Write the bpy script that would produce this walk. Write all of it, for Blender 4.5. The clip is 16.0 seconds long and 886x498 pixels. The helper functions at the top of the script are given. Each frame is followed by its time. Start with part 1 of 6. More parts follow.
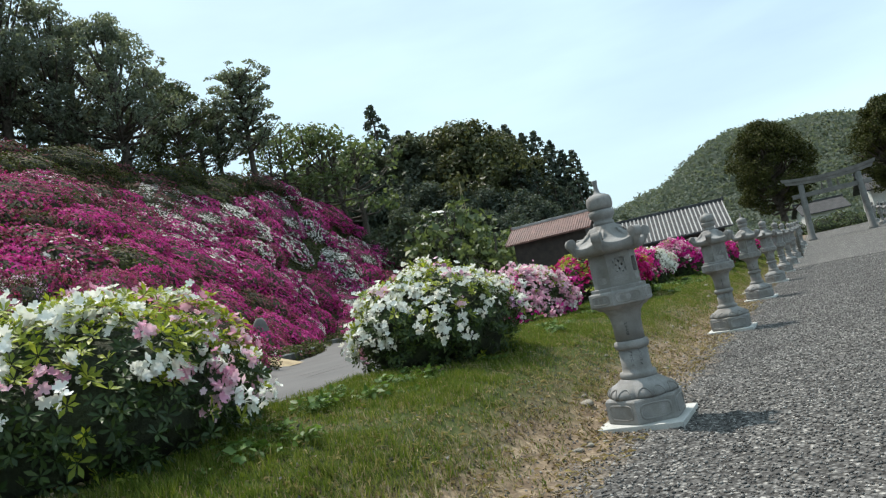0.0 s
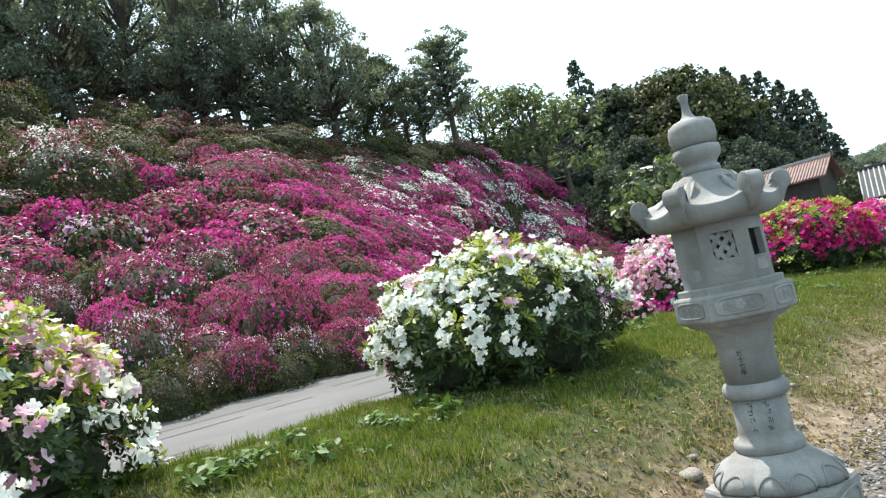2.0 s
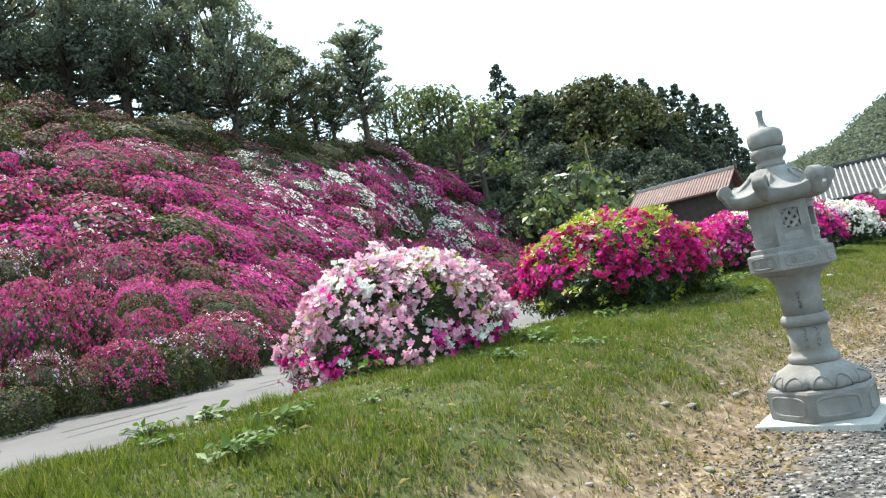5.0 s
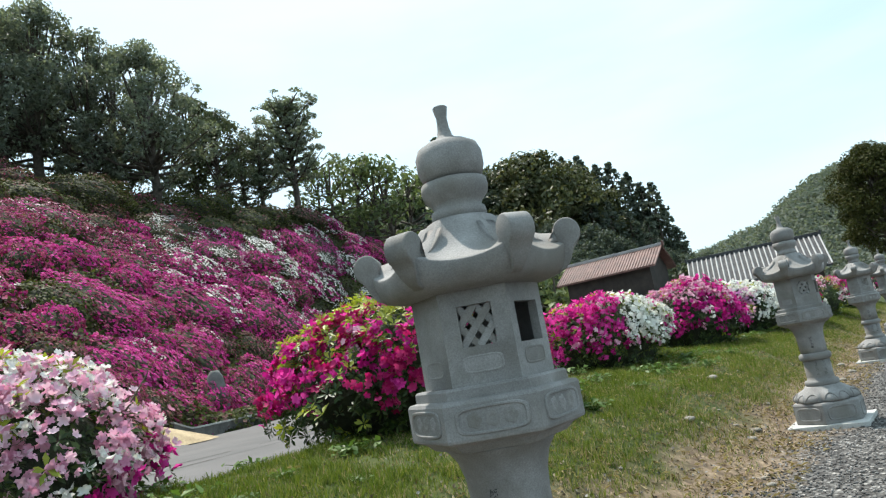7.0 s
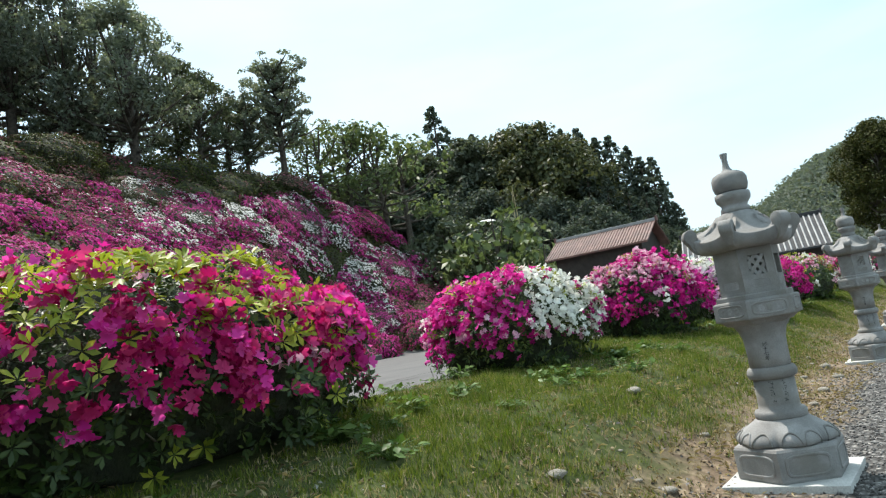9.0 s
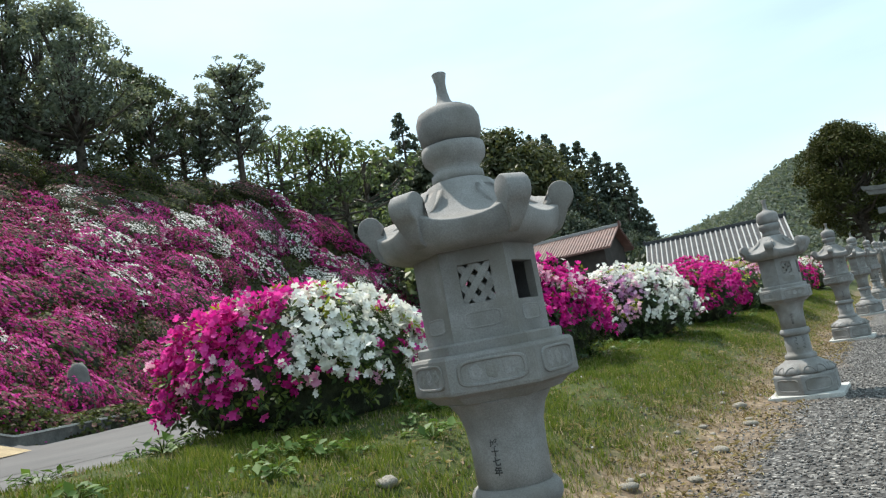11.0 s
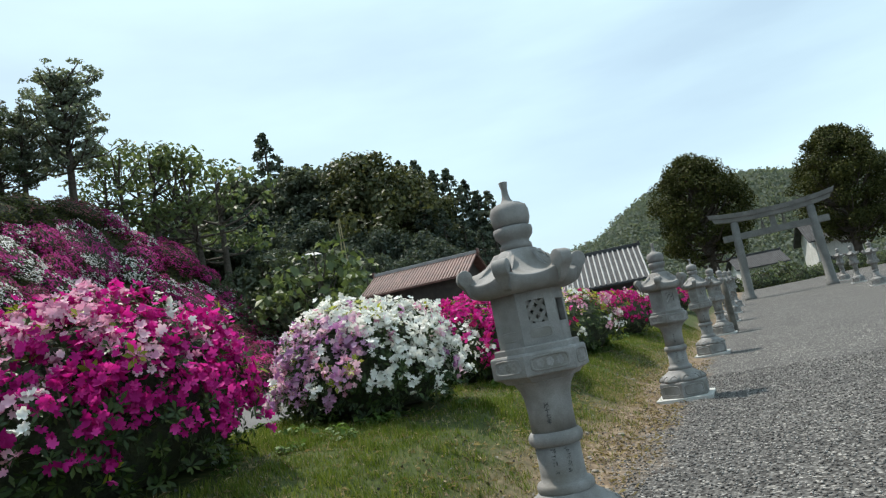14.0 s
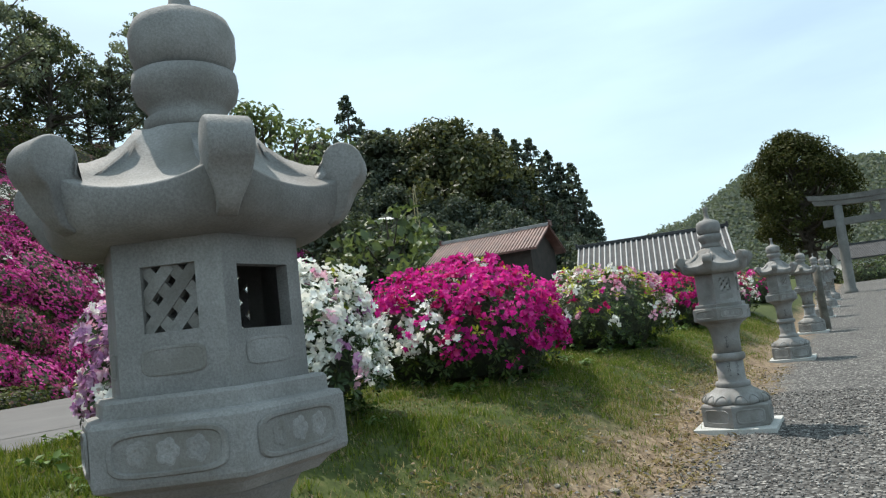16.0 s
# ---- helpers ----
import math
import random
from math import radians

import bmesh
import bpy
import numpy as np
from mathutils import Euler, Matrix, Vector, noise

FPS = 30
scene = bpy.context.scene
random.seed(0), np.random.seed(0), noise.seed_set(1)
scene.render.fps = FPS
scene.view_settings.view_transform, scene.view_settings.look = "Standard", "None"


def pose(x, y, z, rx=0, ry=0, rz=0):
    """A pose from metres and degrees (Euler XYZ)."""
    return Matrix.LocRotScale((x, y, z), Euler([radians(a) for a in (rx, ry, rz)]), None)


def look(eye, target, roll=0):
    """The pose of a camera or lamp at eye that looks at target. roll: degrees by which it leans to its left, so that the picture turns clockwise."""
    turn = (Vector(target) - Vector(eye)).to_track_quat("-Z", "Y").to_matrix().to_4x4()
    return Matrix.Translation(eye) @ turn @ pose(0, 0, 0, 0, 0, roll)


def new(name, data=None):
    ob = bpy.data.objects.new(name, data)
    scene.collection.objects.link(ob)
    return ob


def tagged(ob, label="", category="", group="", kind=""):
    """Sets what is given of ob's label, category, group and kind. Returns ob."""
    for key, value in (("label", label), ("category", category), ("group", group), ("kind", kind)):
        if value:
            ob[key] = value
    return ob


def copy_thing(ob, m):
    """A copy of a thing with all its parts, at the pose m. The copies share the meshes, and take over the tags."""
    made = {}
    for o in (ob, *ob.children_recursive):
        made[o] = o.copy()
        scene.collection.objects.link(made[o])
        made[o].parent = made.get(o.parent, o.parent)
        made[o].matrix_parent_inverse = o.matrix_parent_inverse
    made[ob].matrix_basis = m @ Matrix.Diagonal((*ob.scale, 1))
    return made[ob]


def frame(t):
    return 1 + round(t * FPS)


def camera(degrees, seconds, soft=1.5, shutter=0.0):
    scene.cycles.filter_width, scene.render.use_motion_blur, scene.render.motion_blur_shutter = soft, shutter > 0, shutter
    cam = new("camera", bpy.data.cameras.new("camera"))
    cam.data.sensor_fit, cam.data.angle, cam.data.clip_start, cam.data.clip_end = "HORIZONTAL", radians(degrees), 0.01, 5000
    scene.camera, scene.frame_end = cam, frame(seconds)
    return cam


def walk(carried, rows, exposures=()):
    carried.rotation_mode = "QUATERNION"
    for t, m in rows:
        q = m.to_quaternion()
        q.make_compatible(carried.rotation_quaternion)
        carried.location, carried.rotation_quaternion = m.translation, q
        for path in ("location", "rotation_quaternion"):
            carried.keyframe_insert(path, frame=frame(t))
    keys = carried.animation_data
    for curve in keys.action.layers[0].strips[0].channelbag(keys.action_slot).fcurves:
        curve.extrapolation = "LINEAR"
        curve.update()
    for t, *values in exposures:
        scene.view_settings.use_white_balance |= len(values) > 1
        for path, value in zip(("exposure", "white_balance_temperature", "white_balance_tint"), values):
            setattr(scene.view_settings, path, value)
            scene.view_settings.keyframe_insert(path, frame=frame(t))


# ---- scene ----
cam = camera(64.1, 16.0, 1.25)
PATH = [
    (0, (0.975, -0.58, 1.322), (0.043, 1.181, 1.495), -11.9),
    (0.5, (0.993, 0.124, 1.335), (-0.11, 1.788, 1.444), -11.5),
    (1, (0.983, 0.894, 1.357), (-0.284, 2.43, 1.539), -12.2),
    (1.5, (0.918, 1.59, 1.345), (-0.369, 3.115, 1.489), -11.4),
    (2, (0.858, 2.317, 1.345), (-0.56, 3.714, 1.537), -12.0),
    (2.5, (0.823, 3.002, 1.327), (-0.543, 4.454, 1.488), -12.3),
    (3, (0.766, 3.751, 1.291), (-0.687, 5.11, 1.495), -13.1),
    (3.5, (0.662, 4.563, 1.295), (-0.713, 6.006, 1.449), -12.3),
    (6, (0.616, 8.768, 1.21), (-0.55, 10.384, 1.376), -10.4),
    (6.5, (0.568, 9.605, 1.256), (-0.453, 11.317, 1.424), -10.3),
    (7, (0.574, 10.347, 1.271), (-0.54, 11.975, 1.599), -10.6),
    (7.5, (0.521, 11.152, 1.248), (-0.53, 12.839, 1.472), -9.9),
    (8, (0.458, 11.996, 1.234), (-0.712, 13.601, 1.477), -9.3),
    (8.5, (0.401, 12.717, 1.236), (-0.714, 14.364, 1.441), -9.4),
    (9, (0.368, 13.515, 1.248), (-0.767, 15.142, 1.502), -9.3),
    (9.5, (0.345, 14.245, 1.218), (-0.752, 15.902, 1.445), -8.6),
    (10, (0.38, 14.989, 1.217), (-0.726, 16.639, 1.451), -9.4),
    (12.3, (0.703, 18.471, 1.243), (-0.345, 20.147, 1.546), -10.8),
    (12.5, (0.707, 18.791, 1.238), (-0.356, 20.469, 1.464), -11.1),
    (13, (0.727, 19.562, 1.288), (-0.263, 21.287, 1.496), -12.0),
    (13.5, (0.636, 20.349, 1.292), (-0.161, 22.162, 1.568), -11.9),
    (14, (0.496, 21.19, 1.291), (-0.272, 23.015, 1.571), -11.0),
    (14.5, (0.422, 21.9, 1.275), (-0.374, 23.712, 1.561), -9.2),
    (15, (0.41, 22.631, 1.268), (-0.584, 24.353, 1.479), -7.2),
    (15.5, (0.443, 23.361, 1.259), (-0.525, 25.097, 1.484), -7.0),
    (16, (0.518, 24.103, 1.277), (-0.472, 25.825, 1.513), -7.0),
]
EXPOSURES = [(0, 0.1), (0.5, 0.35), (1.0, 0.5), (1.5, 0.75), (2.5, 0.85), (3.5, 0.95), (6, 0.85), (6.5, 0.65), (7, 0.4), (8, 0.4), (9, 0.4), (10, 0.5), (12.5, -0.02), (13, 0.1), (14, 0.05), (14.5, 0.03), (15, 0.03), (15.5, 0.1), (16, 0.14)]
walk(cam, [(t, look(eye, target, roll)) for t, eye, target, roll in PATH], EXPOSURES)

# ---------------------------------------------------------------- light
SUN_FROM = Vector((-0.90, 0.42, 0.0)).normalized()
SUN_EL = radians(64)
world = bpy.data.worlds.new("sky")
scene.world = world
world.use_nodes = True
wn, wl = world.node_tree.nodes, world.node_tree.links
sky = wn.new("ShaderNodeTexSky")
sky.sky_type, sky.sun_disc = "NISHITA", False
sky.sun_elevation = SUN_EL
sky.sun_rotation = math.atan2(SUN_FROM.x, SUN_FROM.y)
sky.air_density, sky.dust_density, sky.ozone_density = 1.0, 2.0, 1.0
wtc = wn.new("ShaderNodeTexCoord")
wmap = wn.new("ShaderNodeMapping")
wmap.inputs["Scale"].default_value = (1.0, 1.6, 4.5)
wmap.inputs["Rotation"].default_value = (0.12, 0.2, 0.5)
wnoise = wn.new("ShaderNodeTexNoise")
wnoise.inputs["Scale"].default_value, wnoise.inputs["Detail"].default_value = 1.3, 7.0
wramp = wn.new("ShaderNodeValToRGB")
wramp.color_ramp.elements[0].position, wramp.color_ramp.elements[1].position = 0.36, 0.72
wramp.color_ramp.elements[0].color, wramp.color_ramp.elements[1].color = (0.50, 0.50, 0.50, 1), (0.97, 0.97, 0.97, 1)
wmix = wn.new("ShaderNodeMixRGB")
wmix.inputs["Color2"].default_value = (5.8, 7.8, 8.6, 1)
wl.new(wtc.outputs["Generated"], wmap.inputs["Vector"])
wl.new(wmap.outputs["Vector"], wnoise.inputs["Vector"])
wl.new(wnoise.outputs["Fac"], wramp.inputs["Fac"])
wl.new(wramp.outputs["Color"], wmix.inputs["Fac"])
wl.new(sky.outputs["Color"], wmix.inputs["Color1"])
wl.new(wmix.outputs["Color"], wn["Background"].inputs["Color"])
wn["Background"].inputs["Strength"].default_value = 0.135

sun_data = bpy.data.lights.new("sun", "SUN")
sun_data.energy, sun_data.angle, sun_data.color = 5.0, radians(0.6), (1.0, 0.95, 0.87)
sun = new("sun", sun_data)
sun.matrix_world = look(SUN_FROM * 40 * math.cos(SUN_EL) + Vector((0, 0, 40 * math.sin(SUN_EL))), (0, 0, 0))


# ---------------------------------------------------------------- materials
def shader(name):
    m = bpy.data.materials.new(name)
    m.use_nodes = True
    return m, m.node_tree.nodes, m.node_tree.links, m.node_tree.nodes["Principled BSDF"]


def noise_node(nodes, links, vec, scale, detail=4.0, rough=0.55):
    n = nodes.new("ShaderNodeTexNoise")
    n.inputs["Scale"].default_value, n.inputs["Detail"].default_value, n.inputs["Roughness"].default_value = scale, detail, rough
    links.new(vec, n.inputs["Vector"])
    return n.outputs["Fac"]


def ramp_node(nodes, links, fac, stops):
    r = nodes.new("ShaderNodeValToRGB")
    e = r.color_ramp.elements
    while len(e) < len(stops):
        e.new(0.5)
    for i, (p, c) in enumerate(stops):
        e[i].position, e[i].color = p, (*c, 1)
    links.new(fac, r.inputs["Fac"])
    return r.outputs["Color"]


def mix_node(nodes, links, fac, a, b, mode="MIX"):
    m = nodes.new("ShaderNodeMixRGB")
    m.blend_type = mode
    for sock, v in ((m.inputs["Fac"], fac), (m.inputs["Color1"], a), (m.inputs["Color2"], b)):
        if isinstance(v, (int, float)):
            sock.default_value = v
        elif isinstance(v, tuple):
            sock.default_value = (*v, 1)
        else:
            links.new(v, sock)
    return m.outputs["Color"]


def math_node(nodes, links, op, a, b=0.0):
    m = nodes.new("ShaderNodeMath")
    m.operation = op
    for sock, v in ((m.inputs[0], a), (m.inputs[1], b)):
        if isinstance(v, (int, float)):
            sock.default_value = v
        else:
            links.new(v, sock)
    return m.outputs[0]


def bump_node(nodes, links, height, bsdf, strength, distance):
    b = nodes.new("ShaderNodeBump")
    b.inputs["Strength"].default_value, b.inputs["Distance"].default_value = strength, distance
    links.new(height, b.inputs["Height"])
    links.new(b.outputs["Normal"], bsdf.inputs["Normal"])


def grainy(name, stops, coarse, fine, rough=0.85, bump=0.4, dist=0.01, metal=0.0, fine_amount=0.35, per_object=False):
    """A surface with colour variation at two scales and a fine relief."""
    m, n, l, b = shader(name)
    g = n.new("ShaderNodeNewGeometry")
    tc = n.new("ShaderNodeTexCoord")
    vec = tc.outputs["Object"] if per_object else g.outputs["Position"]
    c = ramp_node(n, l, noise_node(n, l, vec, coarse), stops)
    f = noise_node(n, l, vec, fine, 3.0, 0.7)
    c2 = mix_node(n, l, fine_amount, c, ramp_node(n, l, f, [(0.3, (0.25, 0.25, 0.25)), (0.7, (0.95, 0.95, 0.95))]), "OVERLAY")
    l.new(c2, b.inputs["Base Color"])
    b.inputs["Roughness"].default_value, b.inputs["Metallic"].default_value = rough, metal
    bump_node(n, l, f, b, bump, dist)
    return m


def leafy(name, stops, rough=0.5, glow=0.35, trans=(1.1, 1.15, 0.7), spread=1.0):
    """Leaves or petals: each piece has its own tone, light passes through."""
    m, n, l, b = shader(name)
    g = n.new("ShaderNodeNewGeometry")
    rnd = g.outputs["Random Per Island"]
    oi = n.new("ShaderNodeObjectInfo")
    big = noise_node(n, l, g.outputs["Position"], 0.9, 2.0)
    fac = math_node(n, l, "ADD", math_node(n, l, "MULTIPLY", rnd, 0.62 * spread), math_node(n, l, "MULTIPLY", big, 0.42))
    fac = math_node(n, l, "ADD", fac, math_node(n, l, "MULTIPLY", math_node(n, l, "SUBTRACT", oi.outputs["Random"], 0.5), 0.22))
    c = ramp_node(n, l, fac, stops)
    l.new(c, b.inputs["Base Color"])
    b.inputs["Roughness"].default_value = rough
    b.inputs["Specular IOR Level"].default_value = 0.12 if rough >= 0.6 else 0.3
    t = n.new("ShaderNodeBsdfTranslucent")
    l.new(mix_node(n, l, 1.0, c, trans, "MULTIPLY"), t.inputs["Color"])
    mx = n.new("ShaderNodeMixShader")
    mx.inputs["Fac"].default_value = glow
    l.new(b.outputs["BSDF"], mx.inputs[1])
    l.new(t.outputs["BSDF"], mx.inputs[2])
    l.new(mx.outputs["Shader"], n["Material Output"].inputs["Surface"])
    return m


def stone_material():
    m, n, l, b = shader("granite")
    tc = n.new("ShaderNodeTexCoord")
    oi = n.new("ShaderNodeObjectInfo")
    shift = n.new("ShaderNodeVectorMath")
    shift.operation = "ADD"
    l.new(tc.outputs["Object"], shift.inputs[0])
    l.new(math_node(n, l, "MULTIPLY", oi.outputs["Random"], 31.0), shift.inputs[1])
    v = shift.outputs["Vector"]
    base = ramp_node(n, l, noise_node(n, l, v, 5.0, 5.0), [(0.3, (0.158, 0.153, 0.147)), (0.55, (0.24, 0.235, 0.228)), (0.8, (0.34, 0.335, 0.327))])
    speck = noise_node(n, l, v, 190.0, 2.0, 0.8)
    c = mix_node(n, l, 0.26, base, ramp_node(n, l, speck, [(0.35, (0.18, 0.18, 0.18)), (0.5, (0.5, 0.5, 0.5)), (0.68, (0.85, 0.85, 0.85))]), "OVERLAY")
    stain = ramp_node(n, l, noise_node(n, l, v, 2.6, 6.0, 0.65), [(0.46, (0, 0, 0)), (0.64, (1, 1, 1))])
    c = mix_node(n, l, math_node(n, l, "MULTIPLY", stain, 0.55), c, (0.130, 0.116, 0.092))
    l.new(c, b.inputs["Base Color"])
    b.inputs["Roughness"].default_value = 0.82
    bump_node(n, l, speck, b, 0.35, 0.004)
    return m


def ground_material():
    """Gravel drive, dirt edge and thin turf, which run into one another with a ragged edge."""
    m, n, l, b = shader("gravel_and_turf")
    g = n.new("ShaderNodeNewGeometry")
    pos = g.outputs["Position"]
    sep = n.new("ShaderNodeSeparateXYZ")
    l.new(pos, sep.inputs[0])
    wob = noise_node(n, l, pos, 1.3, 6.0, 0.7)
    wob2 = noise_node(n, l, pos, 7.0, 4.0, 0.7)
    x = math_node(n, l, "ADD", sep.outputs["X"], math_node(n, l, "MULTIPLY", math_node(n, l, "SUBTRACT", wob, 0.5), 1.5))
    x = math_node(n, l, "ADD", x, math_node(n, l, "MULTIPLY", math_node(n, l, "SUBTRACT", wob2, 0.5), 0.5))
    vor = n.new("ShaderNodeTexVoronoi")
    vor.inputs["Scale"].default_value = 34.0
    l.new(pos, vor.inputs["Vector"])
    sepc = n.new("ShaderNodeSeparateXYZ")
    l.new(vor.outputs["Color"], sepc.inputs[0])
    pebble = ramp_node(n, l, sepc.outputs["X"], [(0.0, (0.06, 0.057, 0.055)), (0.5, (0.125, 0.121, 0.117)), (0.85, (0.20, 0.195, 0.187)), (1.0, (0.40, 0.385, 0.36))])
    gap = ramp_node(n, l, vor.outputs["Distance"], [(0.25, (1, 1, 1)), (0.75, (0.35, 0.34, 0.33))])
    gravel = mix_node(n, l, 1.0, pebble, gap, "MULTIPLY")
    gravel = mix_node(n, l, 0.5, gravel, ramp_node(n, l, noise_node(n, l, pos, 0.6, 4.0), [(0.3, (0.36, 0.35, 0.35)), (0.7, (0.60, 0.59, 0.57))]), "OVERLAY")
    dirt = ramp_node(n, l, noise_node(n, l, pos, 9.0, 6.0, 0.7), [(0.3, (0.085, 0.058, 0.038)), (0.5, (0.19, 0.138, 0.092)), (0.62, (0.30, 0.228, 0.152)), (0.75, (0.40, 0.33, 0.245))])
    dirt = mix_node(n, l, 0.35, dirt, gap, "MULTIPLY")
    turf = ramp_node(n, l, noise_node(n, l, pos, 14.0, 6.0, 0.75), [(0.3, (0.022, 0.030, 0.009)), (0.5, (0.050, 0.066, 0.017)), (0.64, (0.085, 0.088, 0.030)), (0.80, (0.15, 0.12, 0.065))])
    edge1 = n.new("ShaderNodeMapRange")
    edge1.inputs["From Min"].default_value, edge1.inputs["From Max"].default_value = -1.05, -0.55
    l.new(x, edge1.inputs["Value"])
    edge2 = n.new("ShaderNodeMapRange")
    edge2.inputs["From Min"].default_value, edge2.inputs["From Max"].default_value = -1.80, -1.35
    l.new(x, edge2.inputs["Value"])
    c = mix_node(n, l, edge2.outputs[0], turf, dirt)
    c = mix_node(n, l, edge1.outputs[0], c, gravel)
    l.new(c, b.inputs["Base Color"])
    b.inputs["Roughness"].default_value = 0.95
    b.inputs["Specular IOR Level"].default_value = 0.2
    bump_node(n, l, vor.outputs["Distance"], b, -0.8, 0.02)
    return m


def asphalt_material():
    m, n, l, b = shader("worn_asphalt")
    g = n.new("ShaderNodeNewGeometry")
    pos = g.outputs["Position"]
    c = ramp_node(n, l, noise_node(n, l, pos, 0.35, 5.0, 0.6), [(0.3, (0.078, 0.074, 0.072)), (0.7, (0.118, 0.112, 0.108))])
    fine = noise_node(n, l, pos, 60.0, 2.0, 0.8)
    c = mix_node(n, l, 0.3, c, ramp_node(n, l, fine, [(0.3, (0.3, 0.3, 0.3)), (0.7, (0.8, 0.8, 0.8))]), "OVERLAY")
    l.new(c, b.inputs["Base Color"])
    b.inputs["Roughness"].default_value = 0.9
    bump_node(n, l, fine, b, 0.3, 0.004)
    return m


STONE = stone_material()
SLAB = grainy("pale_concrete", [(0.3, (0.34, 0.34, 0.325)), (0.7, (0.46, 0.455, 0.435))], 4, 90, 0.8, 0.25, 0.003)
GROUND = ground_material()
ASPHALT = asphalt_material()
CRACK = grainy("crack_filler", [(0.3, (0.018, 0.017, 0.015)), (0.7, (0.04, 0.036, 0.03))], 2, 40)
HILLSOIL = grainy("hillside_soil", [(0.3, (0.035, 0.03, 0.02)), (0.55, (0.06, 0.065, 0.025)), (0.75, (0.12, 0.10, 0.05))], 0.5, 6, 0.95, 0.6, 0.1)
FORESTSOIL = grainy("forest_floor", [(0.3, (0.022, 0.028, 0.014)), (0.6, (0.04, 0.055, 0.022)), (0.8, (0.07, 0.085, 0.03))], 0.12, 1.5, 0.95, 0.7, 0.4)
TANSOIL = grainy("dry_earth", [(0.3, (0.26, 0.19, 0.11)), (0.7, (0.42, 0.33, 0.2))], 1.0, 12, 0.95, 0.6, 0.03)
BARK = grainy("bark", [(0.3, (0.035, 0.028, 0.022)), (0.7, (0.10, 0.08, 0.062))], 3, 30, 0.9, 0.8, 0.02)
KERB = grainy("dark_kerb_stone", [(0.3, (0.05, 0.048, 0.045)), (0.7, (0.12, 0.115, 0.105))], 1.5, 14, 0.9, 0.6, 0.02)
KERBTOP = grainy("kerb_capping", [(0.3, (0.28, 0.27, 0.25)), (0.7, (0.42, 0.41, 0.38))], 1.5, 14, 0.9, 0.4, 0.01)
INK = grainy("carved_lettering", [(0.3, (0.03, 0.03, 0.03)), (0.7, (0.06, 0.06, 0.06))], 5, 80)
REDTILE = grainy("red_roof_tile", [(0.3, (0.075, 0.034, 0.028)), (0.55, (0.13, 0.058, 0.045)), (0.8, (0.21, 0.11, 0.09))], 1.2, 20, 0.55, 0.3, 0.01)
GREYTILE = grainy("grey_roof_tile", [(0.3, (0.028, 0.028, 0.030)), (0.7, (0.055, 0.055, 0.058))], 1.2, 20, 0.8, 0.3, 0.01)
PALETILE = grainy("pale_roof_rib", [(0.3, (0.22, 0.22, 0.22)), (0.7, (0.32, 0.32, 0.31))], 1.2, 20, 0.5, 0.3, 0.01)
WOODWALL = grainy("dark_weathered_boards", [(0.3, (0.018, 0.014, 0.011)), (0.7, (0.042, 0.032, 0.025))], 1.5, 18, 0.8, 0.4, 0.01)
PLASTER = grainy("white_plaster", [(0.3, (0.46, 0.45, 0.43)), (0.7, (0.60, 0.59, 0.56))], 1.0, 12, 0.85, 0.2, 0.01)
GLASS = grainy("dark_window", [(0.3, (0.02, 0.022, 0.025)), (0.7, (0.05, 0.055, 0.06))], 1.0, 5, 0.15, 0.0, 0.001)
TORIISTONE = grainy("weathered_granite", [(0.3, (0.10, 0.098, 0.092)), (0.6, (0.15, 0.147, 0.138)), (0.8, (0.21, 0.205, 0.19))], 1.6, 40, 0.85, 0.4, 0.01)
POSTWOOD = grainy("old_post", [(0.3, (0.06, 0.055, 0.045)), (0.7, (0.13, 0.12, 0.10))], 4, 40, 0.9, 0.4, 0.01)
ROPE = grainy("straw", [(0.3, (0.25, 0.20, 0.11)), (0.7, (0.42, 0.35, 0.2))], 8, 60)
ROCK = grainy("field_stone", [(0.3, (0.15, 0.13, 0.105)), (0.6, (0.26, 0.235, 0.195)), (0.8, (0.38, 0.355, 0.31))], 6, 60, 0.9, 0.5, 0.01, per_object=True)
PEBBLE = leafy("gravel_chippings", [(0.1, (0.04, 0.038, 0.037)), (0.45, (0.10, 0.097, 0.094)), (0.75, (0.18, 0.174, 0.167)), (0.95, (0.42, 0.40, 0.38))], 0.85, 0.0)
STEM = grainy("azalea_stem", [(0.3, (0.05, 0.04, 0.03)), (0.7, (0.12, 0.095, 0.07))], 8, 60, 0.9, 0.5, 0.005)
# Near-black: the shade deep inside a shrub, put into the colour.
SHADE_CORE = grainy("inner_shade_filler", [(0.3, (0.012, 0.016, 0.008)), (0.7, (0.035, 0.045, 0.018))], 9, 40, 0.95, 0.8, 0.03)
LEAF = leafy("azalea_leaf", [(0.1, (0.016, 0.034, 0.010)), (0.5, (0.034, 0.062, 0.015)), (0.8, (0.070, 0.102, 0.021)), (0.98, (0.16, 0.19, 0.032))], 0.45, 0.18)
NEWLEAF = leafy("young_azalea_leaf", [(0.1, (0.14, 0.19, 0.025)), (0.5, (0.27, 0.31, 0.035)), (0.9, (0.42, 0.43, 0.06))], 0.45, 0.4)
WHITE = leafy("white_petals", [(0.1, (0.74, 0.74, 0.68)), (0.6, (0.86, 0.86, 0.82)), (0.95, (0.92, 0.91, 0.88))], 0.6, 0.3, (1, 1, 0.95))
PINK = leafy("pale_pink_petals", [(0.1, (0.60, 0.24, 0.39)), (0.5, (0.74, 0.42, 0.54)), (0.9, (0.85, 0.66, 0.72))], 0.6, 0.35, (1, 0.9, 0.95))
